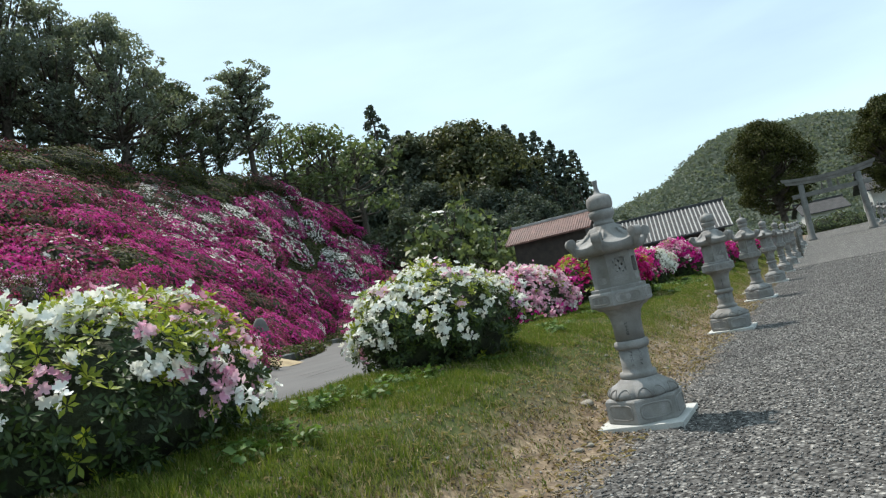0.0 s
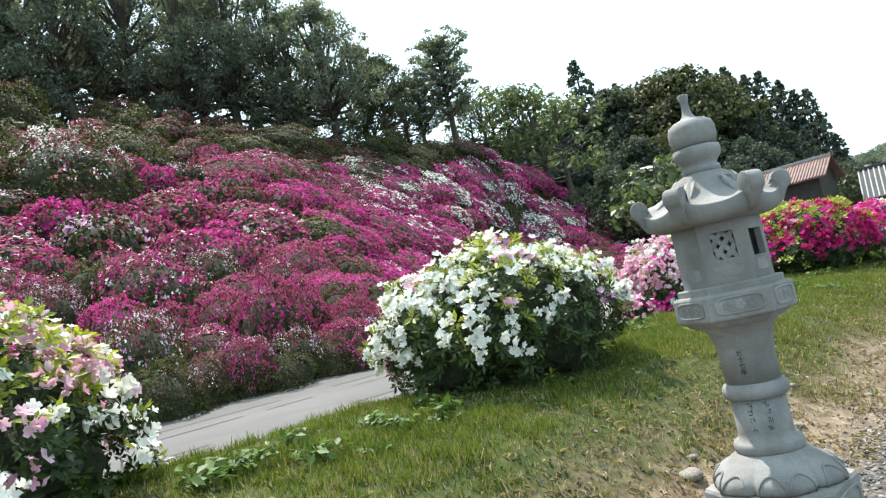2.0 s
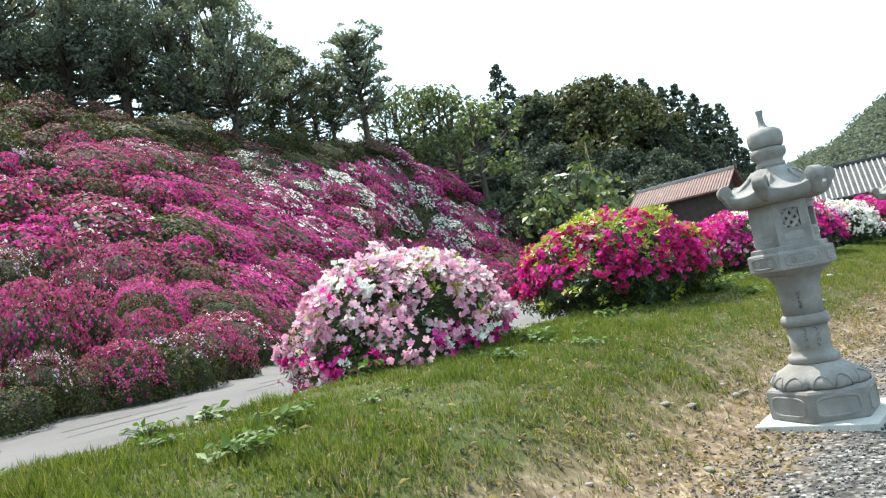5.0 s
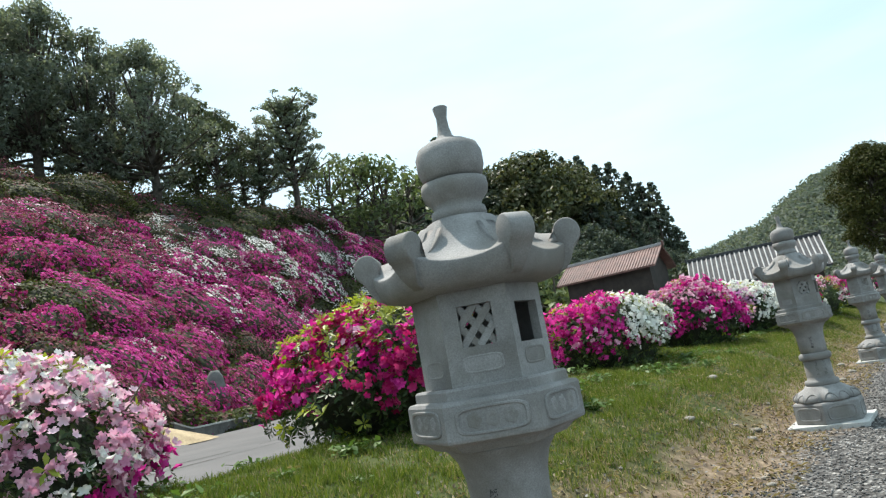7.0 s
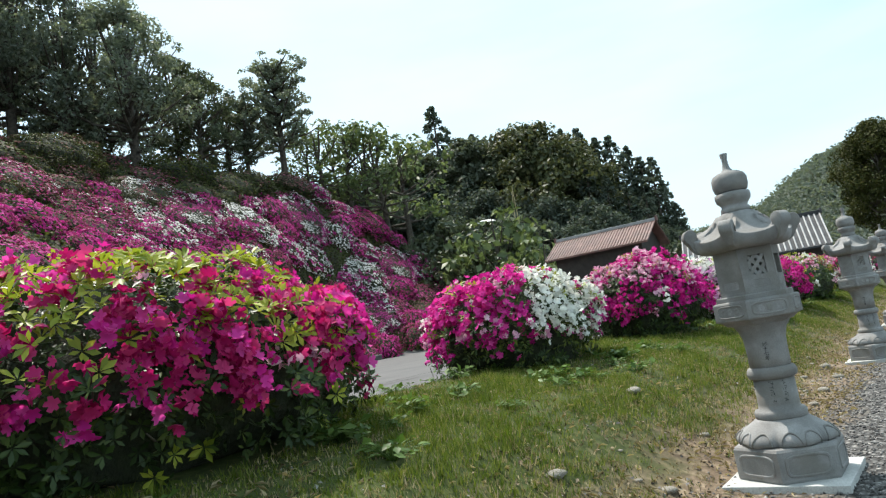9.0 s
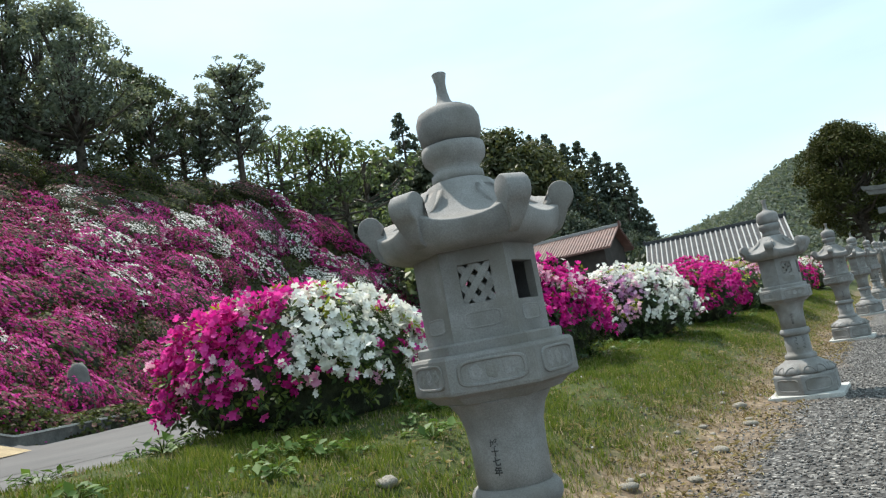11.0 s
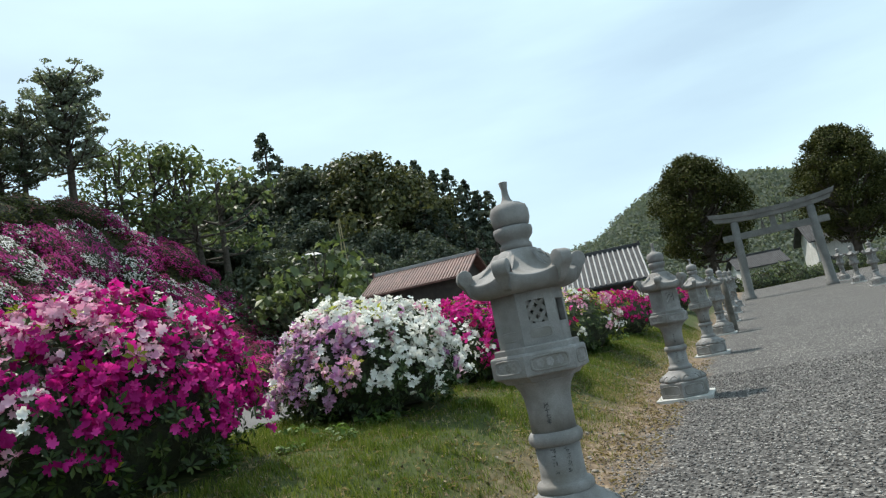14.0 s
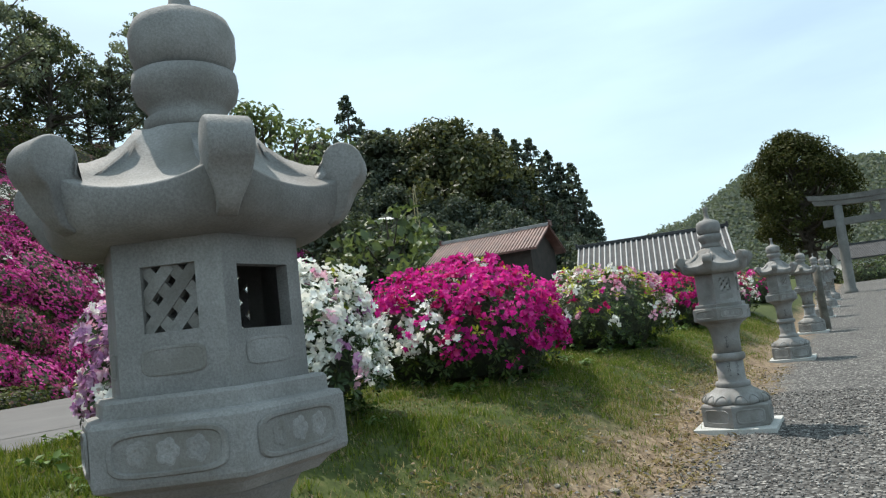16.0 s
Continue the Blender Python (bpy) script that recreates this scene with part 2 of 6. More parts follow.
MAGENTA = leafy("magenta_petals", [(0.1, (0.34, 0.010, 0.15)), (0.5, (0.60, 0.024, 0.28)), (0.9, (0.76, 0.10, 0.42))], 0.6, 0.4, (1.1, 0.8, 1.0))
ROSE = leafy("rose_red_petals", [(0.1, (0.25, 0.006, 0.07)), (0.5, (0.44, 0.014, 0.135)), (0.9, (0.62, 0.07, 0.23))], 0.6, 0.4, (1.1, 0.8, 0.9))
LILAC = leafy("lilac_petals", [(0.1, (0.45, 0.18, 0.42)), (0.5, (0.58, 0.33, 0.52)), (0.9, (0.72, 0.52, 0.66))], 0.6, 0.35, (1, 0.9, 1))
GRASS = leafy("grass_blades", [(0.1, (0.038, 0.066, 0.010)), (0.4, (0.082, 0.122, 0.017)), (0.7, (0.145, 0.178, 0.030)), (0.95, (0.25, 0.235, 0.085))], 0.6, 0.35)
WEED = leafy("weed_leaves", [(0.1, (0.045, 0.085, 0.018)), (0.5, (0.085, 0.15, 0.03)), (0.9, (0.15, 0.23, 0.06))], 0.5, 0.35)
# Leaf tone paled and greyed: the haze before the crest is in this colour.
TREE_HAZED = leafy("hazed_evergreen_leaves", [(0.1, (0.095, 0.112, 0.095)), (0.5, (0.15, 0.172, 0.138)), (0.9, (0.22, 0.245, 0.19))], 0.5, 0.42)
TREE_MID = leafy("broad_leaves", [(0.1, (0.042, 0.055, 0.036)), (0.5, (0.072, 0.090, 0.055)), (0.9, (0.12, 0.14, 0.075))], 0.5, 0.3)
TREE_LIGHT = leafy("spring_leaves", [(0.1, (0.065, 0.09, 0.042)), (0.5, (0.12, 0.155, 0.068)), (0.9, (0.20, 0.24, 0.11))], 0.5, 0.35)
TREE_GOLD = leafy("golden_new_leaves", [(0.1, (0.045, 0.056, 0.026)), (0.5, (0.085, 0.092, 0.042)), (0.9, (0.17, 0.16, 0.07))], 0.5, 0.3)
# Greyed green, with the wood's distance haze mixed into the colour.
CEDAR_HAZED = leafy("hazed_cedar_needles", [(0.1, (0.052, 0.066, 0.056)), (0.5, (0.085, 0.104, 0.084)), (0.9, (0.13, 0.15, 0.115))], 0.6, 0.3)
BAMBOO = leafy("bamboo_leaves", [(0.1, (0.055, 0.064, 0.044)), (0.5, (0.085, 0.098, 0.064)), (0.9, (0.13, 0.145, 0.09))], 0.5, 0.3)
CYPRESS = leafy("clipped_conifer_leaves", [(0.1, (0.025, 0.030, 0.010)), (0.5, (0.05, 0.058, 0.016)), (0.9, (0.10, 0.095, 0.03))], 0.6, 0.2)
H_MAG = leafy("hillside_magenta_bloom", [(0.1, (0.28, 0.018, 0.135)), (0.5, (0.50, 0.036, 0.25)), (0.9, (0.68, 0.13, 0.41))], 0.7, 0.42, (1.1, 0.8, 1.0))
H_ROSE = leafy("hillside_rose_bloom", [(0.1, (0.18, 0.032, 0.075)), (0.5, (0.32, 0.062, 0.135)), (0.9, (0.47, 0.15, 0.23))], 0.7, 0.40, (1.1, 0.8, 0.9))
H_FADE = leafy("hillside_faded_bloom", [(0.1, (0.11, 0.055, 0.05)), (0.5, (0.19, 0.09, 0.085)), (0.9, (0.32, 0.18, 0.165))], 0.7, 0.3, (1, 0.9, 0.9))
# Pale greyish green, low in contrast: the ridge's haze is painted in.
HAZED_CANOPY = leafy("hazed_canopy_leaves", [(0.1, (0.13, 0.15, 0.125)), (0.5, (0.17, 0.19, 0.15)), (0.9, (0.23, 0.24, 0.18))], 0.7, 0.4, spread=0.4)
H_WHITE = leafy("hillside_white_bloom", [(0.1, (0.55, 0.53, 0.50)), (0.5, (0.74, 0.72, 0.69)), (0.9, (0.86, 0.85, 0.82))], 0.7, 0.3, (1, 1, 0.95))
H_TWIG = leafy("dry_azalea_twigs", [(0.1, (0.022, 0.018, 0.013)), (0.5, (0.045, 0.035, 0.024)), (0.9, (0.085, 0.064, 0.045))], 0.7, 0.15)
H_GREEN = leafy("hillside_azalea_leaf", [(0.1, (0.03, 0.04, 0.014)), (0.5, (0.06, 0.075, 0.022)), (0.9, (0.12, 0.125, 0.04))], 0.6, 0.3)


# ---------------------------------------------------------------- building helpers
def part(name, bm, material, parent=None, label="", smooth=False):
    me = bpy.data.meshes.new(name)
    bm.normal_update()
    bm.to_mesh(me)
    bm.free()
    return part_mesh(name, me, material, parent, label, smooth)


def part_mesh(name, me, material, parent=None, label="", smooth=False):
    if material is not None:
        me.materials.append(material)
    if smooth:
        me.shade_smooth()
    ob = new(name, me)
    ob.parent = parent
    if label:
        ob["label"] = label
    return ob


def mesh_of(name, verts, faces):
    """A mesh from an array of corners and an array of faces that all have as many corners."""
    verts, faces = np.asarray(verts, float).reshape(-1, 3), np.asarray(faces, int)
    me = bpy.data.meshes.new(name)
    k = faces.shape[1]
    me.vertices.add(len(verts))
    me.vertices.foreach_set("co", verts.ravel())
    me.loops.add(faces.size)
    me.loops.foreach_set("vertex_index", faces.ravel())
    me.polygons.add(len(faces))
    me.polygons.foreach_set("loop_start", np.arange(0, faces.size, k))
    me.polygons.foreach_set("loop_total", np.full(len(faces), k))
    me.update(calc_edges=True)
    me.validate()
    return me


def joined(name, meshes_):
    """One mesh out of several (verts, faces) pairs with equal face size."""
    vs, fs, o = [], [], 0
    for v, f in meshes_:
        v = np.asarray(v).reshape(-1, 3)
        vs.append(v)
        fs.append(np.asarray(f) + o)
        o += len(v)
    return mesh_of(name, np.concatenate(vs), np.concatenate(fs))


def box(bm, x0, y0, z0, x1, y1, z1, bevel=0.0):
    r = bmesh.ops.create_cube(bm, size=1, matrix=Matrix.Translation(((x0 + x1) / 2, (y0 + y1) / 2, (z0 + z1) / 2)) @ Matrix.Diagonal((x1 - x0, y1 - y0, z1 - z0, 1)))
    if bevel:
        edges = list({e for v in r["verts"] for e in v.link_edges})
        bmesh.ops.bevel(bm, geom=edges, offset=bevel, segments=2, profile=0.6, affect="EDGES")


def rings(bm, sections, close_top=True, close_bottom=True):
    """Skin over rings of equally many points, from the lowest to the topmost."""
    rows = [[bm.verts.new(p) for p in s] for s in sections]
    k = len(rows[0])
    for a, b in zip(rows, rows[1:]):
        for i in range(k):
            bm.faces.new((a[i], a[(i + 1) % k], b[(i + 1) % k], b[i]))
    if close_bottom:
        bm.faces.new(rows[0][::-1])
    if close_top:
        bm.faces.new(rows[-1])


def turned(profile, sides=32, wobble=None):
    bm = bmesh.new()
    sections = []
    for r, z in profile:
        ring = []
        for i in range(sides):
            a = 2 * math.pi * i / sides
            q = r * (wobble(a, z) if wobble else 1.0)
            ring.append((q * math.cos(a), q * math.sin(a), z))
        sections.append(ring)
    rings(bm, sections)
    return bm


def hexagon(r, z, turn=30.0):
    return [(r * math.cos(radians(turn + 60 * i)), r * math.sin(radians(turn + 60 * i)), z) for i in range(6)]


def tube(points, radii, sides=6):
    """Corners and faces of a bent tapering limb."""
    pts = [Vector(p) for p in points]
    v, f = [], []
    for i, p in enumerate(pts):
        d = (pts[min(i + 1, len(pts) - 1)] - pts[max(i - 1, 0)]).normalized()
        a = d.orthogonal().normalized()
        b = d.cross(a)
        for j in range(sides):
            t = 2 * math.pi * j / sides
            v.append(p + radii[i] * (a * math.cos(t) + b * math.sin(t)))
    for i in range(len(pts) - 1):
        for j in range(sides):
            f.append((i * sides + j, i * sides + (j + 1) % sides, (i + 1) * sides + (j + 1) % sides, (i + 1) * sides + j))
    return np.array([tuple(q) for q in v]), np.array(f)


def unit(a):
    return a / np.maximum(np.linalg.norm(a, axis=-1, keepdims=True), 1e-9)


def frames(normals, rng):
    """Two axes across each normal, turned at random."""
    n = unit(normals)
    a = unit(np.cross(n, unit(rng.normal(size=n.shape))))
    return a, np.cross(n, a), n


def flakes(points, normals, size, rng, slim=0.55, fold=0.25):
    """Small folded leaves, four corners each, in two triangles that share the midrib."""
    a, b, n = frames(normals, rng)
    s = (size * (0.65 + 0.7 * rng.random(len(points))))[:, None]
    tip, base = points + a * s, points - a * s
    left = points + b * s * slim + n * s * fold
    right = points - b * s * slim + n * s * fold
    v = np.stack([base, left, tip, right], axis=1).reshape(-1, 3)
    k = np.arange(len(points))[:, None] * 4
    return v, np.concatenate([k + [[0, 3, 2]], k + [[0, 2, 1]]], axis=0)


# ---------------------------------------------------------------- the lie of the land
def smooth(u):
    u = np.clip(u, 0, 1)
    return u * u * (3 - 2 * u)


O = (0.4, 13.0)
AZ = (-180, -20, 0, 8, 16, 24, 30, 33.4, 35.6, 39.2, 40.7, 42.9, 45.8, 49.8, 57.8, 63.5, 67, 78, 90, 110, 140, 180)
FOOT = (90, 90, 120, 110, 95, 85, 84, 80, 78, 76, 74, 72, 66, 50, 34, 25.5, 21, 17, 16, 17, 24, 40)
CREST = (150, 150, 170, 160, 150, 140, 125, 110, 104, 102, 100, 98, 94, 86, 78, 75, 74, 72, 70, 70, 72, 90)
RISE = (0.5, 0.5, 0.6, 1.2, 2.0, 3.0, 3.8, 5.0, 6.0, 9.4, 11.0, 12.4, 14.6, 15.4, 16.4, 18.0, 19.5, 20.5, 20.5, 19, 14, 3)


KERB_AZ = (41, 45.8, 49.8, 52, 55.3, 61.2)
KERB_D = (73, 65, 47, 39, 34, 30.2)


def drive_rise(y):
    u = np.maximum(np.asarray(y, float) - 25, 0)
    return np.where(u < 60, 0.00036 * u * u, 1.296 + 0.012 * (u - 60))


def land(x, y):
    """Height of the ground."""
    x, y = np.asarray(x, float), np.asarray(y, float)
    wide = np.interp(y, (10, 24), (0.82, 1.0))
    x_in = np.where(x < -0.95, -0.95 + (x + 0.95) / wide, x)
    bank = np.interp(y, (10, 24), (0.93, 1.0)) * np.interp(x_in, (-6.2, -5.2, -4.6, -4.1, -3.3, -2.7, -2.25, -1.9, -1.5, -1.15, -0.95), (0.25, 0.34, 0.74, 0.88, 0.80, 0.71, 0.60, 0.42, 0.18, 0.04, 0.0))
    near = bank + drive_rise(y) * np.interp(x, (-40, -9), (0.2, 1.0))
    d, az = np.hypot(x - O[0], y - O[1]), np.degrees(np.arctan2(-(x - O[0]), y - O[1]))
    f, c, e = np.interp(az, AZ, FOOT), np.interp(az, AZ, CREST), np.interp(az, AZ, RISE)
    u = (d - f) / (c - f)
    top = c * np.tan(np.radians(e))
    hill = np.where(u < 1, np.maximum(u, 0) ** 1.15 * top, top + (d - c) * np.interp(e, (0, 10, 20), (0.0, 0.10, 0.22)) * smooth((260 - d) / 120 + 0.4))
    wood = 165 * np.tan(np.radians(np.interp(az, (11, 14, 16, 20, 26, 34, 40, 48), (0, 0.4, 1.2, 3.8, 6.8, 8.0, 9.0, 0)))) * smooth((d - 108) / 62) * smooth((420 - d) / 160)
    hill = np.maximum(hill, wood)
    return near * np.where(u > 0, smooth(1 - u * 2), 1) + np.maximum(hill, 0) + np.where(u > 0, 0.25, 0) * (1 - smooth(1 - u * 2))


def height(x, y):
    return float(land(x, y))


def sheet(xs, ys, lift=0.0):
    X, Y = np.meshgrid(xs, ys)
    v = np.stack([X, Y, land(X, Y) + lift], axis=-1).reshape(-1, 3)
    i, j = np.meshgrid(np.arange(len(xs) - 1), np.arange(len(ys) - 1))
    k = (j * len(xs) + i).ravel()
    return v, np.stack([k, k + 1, k + 1 + len(xs), k + len(xs)], axis=1)


def build_ground():
    far = [-3000, -1500, -800, -500, -400]
    xs = np.array(far + list(np.arange(-320, -90, 10.0)) + list(np.arange(-90, -6, 1.5)) + list(np.arange(-6, -0.6, 0.15)) + list(np.arange(-0.6, 8, 0.6)) + [9, 12, 16, 22, 30, 45, 70, 120, 250, 500, 1000, 3000])
    ys = np.array([-3000, -1000, -400, -200, -100, -60] + list(np.arange(-40, -4, 3.0)) + list(np.arange(-4, 50, 0.5)) + list(np.arange(50, 130, 2.0)) + list(np.arange(130, 300, 10.0)) + [320, 400, 600, 1000, 2000, 4000])
    v, f = sheet(xs, ys)
    me = mesh_of("ground", v, f)
    for m in (GROUND, ASPHALT, HILLSOIL, FORESTSOIL):
        me.materials.append(m)
    c = v[f].mean(axis=1)
    d, az = np.hypot(c[:, 0] - O[0], c[:, 1] - O[1]), np.degrees(np.arctan2(-(c[:, 0] - O[0]), c[:, 1] - O[1]))
    foot, crest = np.interp(az, AZ, FOOT), np.interp(az, AZ, CREST)
    idx = np.zeros(len(f), int)
    idx[(c[:, 0] < -5.2) & (d < foot + 1.6)] = 1
    idx[(d >= foot + 1.6) & (c[:, 0] < 0)] = 2
    idx[(az > 41) & (az < 61.2) & (d > np.interp(az, KERB_AZ, KERB_D)) & (d < foot + 6)] = 2
    idx[(d > crest + 6) | ((az < 34) & (d > 118)) | (np.abs(c[:, 0]) > 120) | (c[:, 1] < -60) | (c[:, 1] > 118)] = 3
    me.polygons.foreach_set("material_index", idx)
    me.shade_smooth()
    tagged(new("ground", me), "grey gravel drive, grass bank, asphalt yard and hillside", "ground", kind="structure")


build_ground()


# ---------------------------------------------------------------- stone lantern
def hex_block(sections, turn=30.0):
    bm = bmesh.new()
    rings(bm, [hexagon(r, z, turn) for r, z in sections])
    return bm


def face_frame(k):
    """Outward direction and sideways direction of the k-th side of the hexagon (side 0 looks along +x)."""
    a = radians(60 * k)
    return Vector((math.cos(a), math.sin(a), 0)), Vector((-math.sin(a), math.cos(a), 0))


def raised_panel(bm, k, apothem, z0, z1, half, depth, corner=0.02):
    out, side = face_frame(k)
    pts = []
    cz, hz = (z0 + z1) / 2, (z1 - z0) / 2
    for i in range(20):
        a = 2 * math.pi * i / 20
        ca, sa = math.cos(a), math.sin(a)
        pts.append((half * math.copysign(abs(ca) ** 0.45, ca), cz + hz * math.copysign(abs(sa) ** 0.45, sa)))
    outer = [bm.verts.new(out * (apothem + 0.0015) + side * u + Vector((0, 0, w))) for u, w in pts]
    rim = [bm.verts.new(out * (apothem + depth) + side * (u * 0.97) + Vector((0, 0, cz + (w - cz) * 0.95))) for u, w in pts]
    rim2 = [bm.verts.new(out * (apothem + depth) + side * (u * 0.90) + Vector((0, 0, cz + (w - cz) * 0.82))) for u, w in pts]
    inner = [bm.verts.new(out * (apothem + 0.001) + side * (u * 0.87) + Vector((0, 0, cz + (w - cz) * 0.76))) for u, w in pts]
    for a, b in ((outer, rim), (rim, rim2), (rim2, inner)):
        for i in range(20):
            bm.faces.new((a[i], a[(i + 1) % 20], b[(i + 1) % 20], b[i]))
    bm.faces.new(inner)


def carved_flower(k, apothem, u0, z0, r):
    """A low five-lobed flower carved on a side of the hexagon."""
    bm = bmesh.new()
    out, side = face_frame(k)
    loops = []
    for share, depth in ((1.0, 0.0008), (0.84, 0.0026), (0.50, 0.0030), (0.28, 0.0014)):
        ring = []
        for i in range(30):
            a = 2 * math.pi * i / 30
            q = r * share * (0.80 + 0.20 * abs(math.cos(2.5 * a)))
            ring.append(tuple(out * (apothem + depth) + side * (u0 + q * math.cos(a)) + Vector((0, 0, z0 + q * math.sin(a)))))
        loops.append(ring)
    rings(bm, loops, True, False)
    return bm


def firebox_face(k, apothem, half, z0, z1, style):
    """One side of the hollow firebox: a plate with a window, a pierced lattice or a plain panel."""
    bm = bmesh.new()
    out, side = face_frame(k)
    th = 0.035
    at = lambda u, w, d: out * (apothem - d) + side * u + Vector((0, 0, w))
    w0, w1, h = (z0 + 0.108, z0 + 0.238, half * 0.66) if style == "window" else (z0 + 0.118, z0 + 0.248, half * 0.50)
    outer = [(-half, z0), (half, z0), (half, z1), (-half, z1)]
    inner = [(-h, w0), (h, w0), (h, w1), (-h, w1)]
    a, b = [[bm.verts.new(at(u, w, d)) for u, w in outer] for d in (0.0, th)]
    if style == "plain":
        bm.faces.new(a)
        bm.faces.new(b[::-1])
    else:
        c, e = [[bm.verts.new(at(u, w, d)) for u, w in inner] for d in (0.0, th)]
        for i in range(4):
            n = (i + 1) % 4
            bm.faces.new((a[i], a[n], c[n], c[i]))
            bm.faces.new((b[n], b[i], e[i], e[n]))
            bm.faces.new((c[i], c[n], e[n], e[i]))
    for i in range(4):
        n = (i + 1) % 4
        bm.faces.new((a[n], a[i], b[i], b[n]))
    bmesh.ops.recalc_face_normals(bm, faces=bm.faces)
    bars = []
    if style == "lattice":
        zc, hw = (w0 + w1) / 2, (w1 - w0) / 2
        for s in (1, -1):
            for c0 in (-1, 0, 1):
                us = [u for u in np.linspace(-h, h, 13) if abs(s * u / h + c0) <= 1]
                (ua, wa), (ub, wb) = [(u, hw * (s * u / h + c0)) for u in (us[0], us[-1])]
                dv = Vector((ub - ua, wb - wa)).normalized() * 0.0125
                quad = [(ua - dv.y, zc + wa + dv.x), (ua + dv.y, zc + wa - dv.x), (ub + dv.y, zc + wb - dv.x), (ub - dv.y, zc + wb + dv.x)]
                d0 = 0.010 if s > 0 else 0.0125
                m = bmesh.new()
                rings(m, [[tuple(at(u, w, d)) for u, w in quad] for d in (d0, d0 + 0.02)])
                bmesh.ops.recalc_face_normals(m, faces=m.faces)
                bars.append(m)
    return bm, bars


def roof_mesh():
    """Six-sided roof with sagging slopes and eaves that sweep up at the corners."""
    bm = bmesh.new()
    K = 10
    n = 6 * K

    def eave(i):
        a = 2 * math.pi * i / n + radians(30)
        u = (i % K) / K
        near = abs(u - 0.5) * 2
        hexr = math.cos(math.pi / 6) / math.cos((u - 0.5) * math.pi / 3)
        return a, near, hexr
    sections = []
    for r, z, lift in ((0.215, 1.525, 0.0), (0.262, 1.527, 0.0), (0.304, 1.533, 0.10), (0.335, 1.548, 0.35), (0.352, 1.574, 0.7), (0.359, 1.604, 0.9), (0.357, 1.609, 0.92), (0.352, 1.611, 0.90), (0.312, 1.621, 0.6), (0.266, 1.642, 0.34), (0.222, 1.670, 0.18), (0.182, 1.706, 0.08), (0.149, 1.746, 0.02), (0.125, 1.778, 0.0), (0.105, 1.787, 0.0)):
        ring = []
        for i in range(n):
            a, near, hexr = eave(i)
            t = min(1.0, max(0.0, (r - 0.10) / 0.28))
            ridge = 0.028 * smooth((near - 0.72) / 0.2) * (1 if 1.615 < z < 1.77 else 0)
            q = r * ((1 - t) * 1.0 + t * hexr * 1.02)
            ring.append((q * math.cos(a), q * math.sin(a), z + lift * 0.05 * near ** 2.4 + ridge))
        sections.append(ring)
    rings(bm, sections)
    return bm


def scroll_mesh(k):
    """The curled tip at a corner of the roof."""
    a = radians(30 + 60 * k)
    out, side = Vector((math.cos(a), math.sin(a), 0)), Vector((-math.sin(a), math.cos(a), 0))
    prof = []
    for i in range(25):
        t = i / 24
        ang = radians(-62 + 277 * t)
        rad = 0.055 - 0.014 * t
        prof.append((0.357 + rad * math.cos(ang), 1.672 + rad * math.sin(ang)))
    lead = [(0.165, 1.745), (0.20, 1.708), (0.245, 1.670), (0.283, 1.644)]
    lower = [(0.370, 1.600), (0.359, 1.577), (0.343, 1.556), (0.315, 1.541), (0.24, 1.60)]
    outline = lead + [(0.306, 1.634)] + prof[::-1] + lower
    cu, cz = sum(q[0] for q in outline) / len(outline), sum(q[1] for q in outline) / len(outline)
    sections = []
    for w, k in ((-1.0, 0.90), (-0.98, 0.94), (-0.90, 0.985), (-0.76, 1.0), (0.76, 1.0), (0.90, 0.985), (0.98, 0.94), (1.0, 0.90)):
        ring = []
        for u, z in outline:
            half = 0.045 * (0.72 if u < 0.3 else 1.0) * min(1.0, max(0.5, (z - 1.50) / 0.11))
            ring.append(tuple(out * (cu + (u - cu) * k) + side * half * w + Vector((0, 0, cz + (z - cz) * k))))
        sections.append(ring)
    bm = bmesh.new()
    rings(bm, sections)
    bmesh.ops.triangulate(bm, faces=[f for f in bm.faces if len(f.verts) > 4])
    bmesh.ops.recalc_face_normals(bm, faces=bm.faces)
    return bm


def glyphs(bm, radius, z0, z1, angle, size, rng):
    """A column of small brush-like characters, each a few bars, on the round shaft."""
    z = z1
    while z - size > z0:
        for _ in range(5):
            u, w = (rng.random() - 0.5) * size * 0.8, z - size * (0.1 + 0.75 * rng.random())
            l, t = size * (0.3 + 0.5 * rng.random()), size * 0.09
            if rng.random() < 0.5:
                l, t = t, l
            pts = []
            for du, dw in ((-l, -t), (l, -t), (l, t), (-l, t)):
                a = angle + (u + du / 2) / radius
                pts.append(bm.verts.new(((radius + 0.0015) * math.cos(a), (radius + 0.0015) * math.sin(a), w + dw / 2)))
            bm.faces.new(pts)
        z -= size * 1.25


def written(sign, size, radius, angle, z):
    """One character of the built-in font, wrapped on the round shaft."""
    cu = bpy.data.curves.new("sign", "FONT")
    cu.body = sign
    cu.size = size
    cu.offset = 0.0007
    cu.align_x = "CENTER"
    ob = bpy.data.objects.new("sign", cu)
    me = bpy.data.meshes.new_from_object(ob)
    bm = bmesh.new()
    bm.from_mesh(me)
    for v in bm.verts:
        a = angle + v.co.x / radius
        v.co = Vector(((radius + 0.0015) * math.cos(a), (radius + 0.0015) * math.sin(a), z + v.co.y))
    bpy.data.objects.remove(ob)
    bpy.data.curves.remove(cu)
    bpy.data.meshes.remove(me)
    return bm


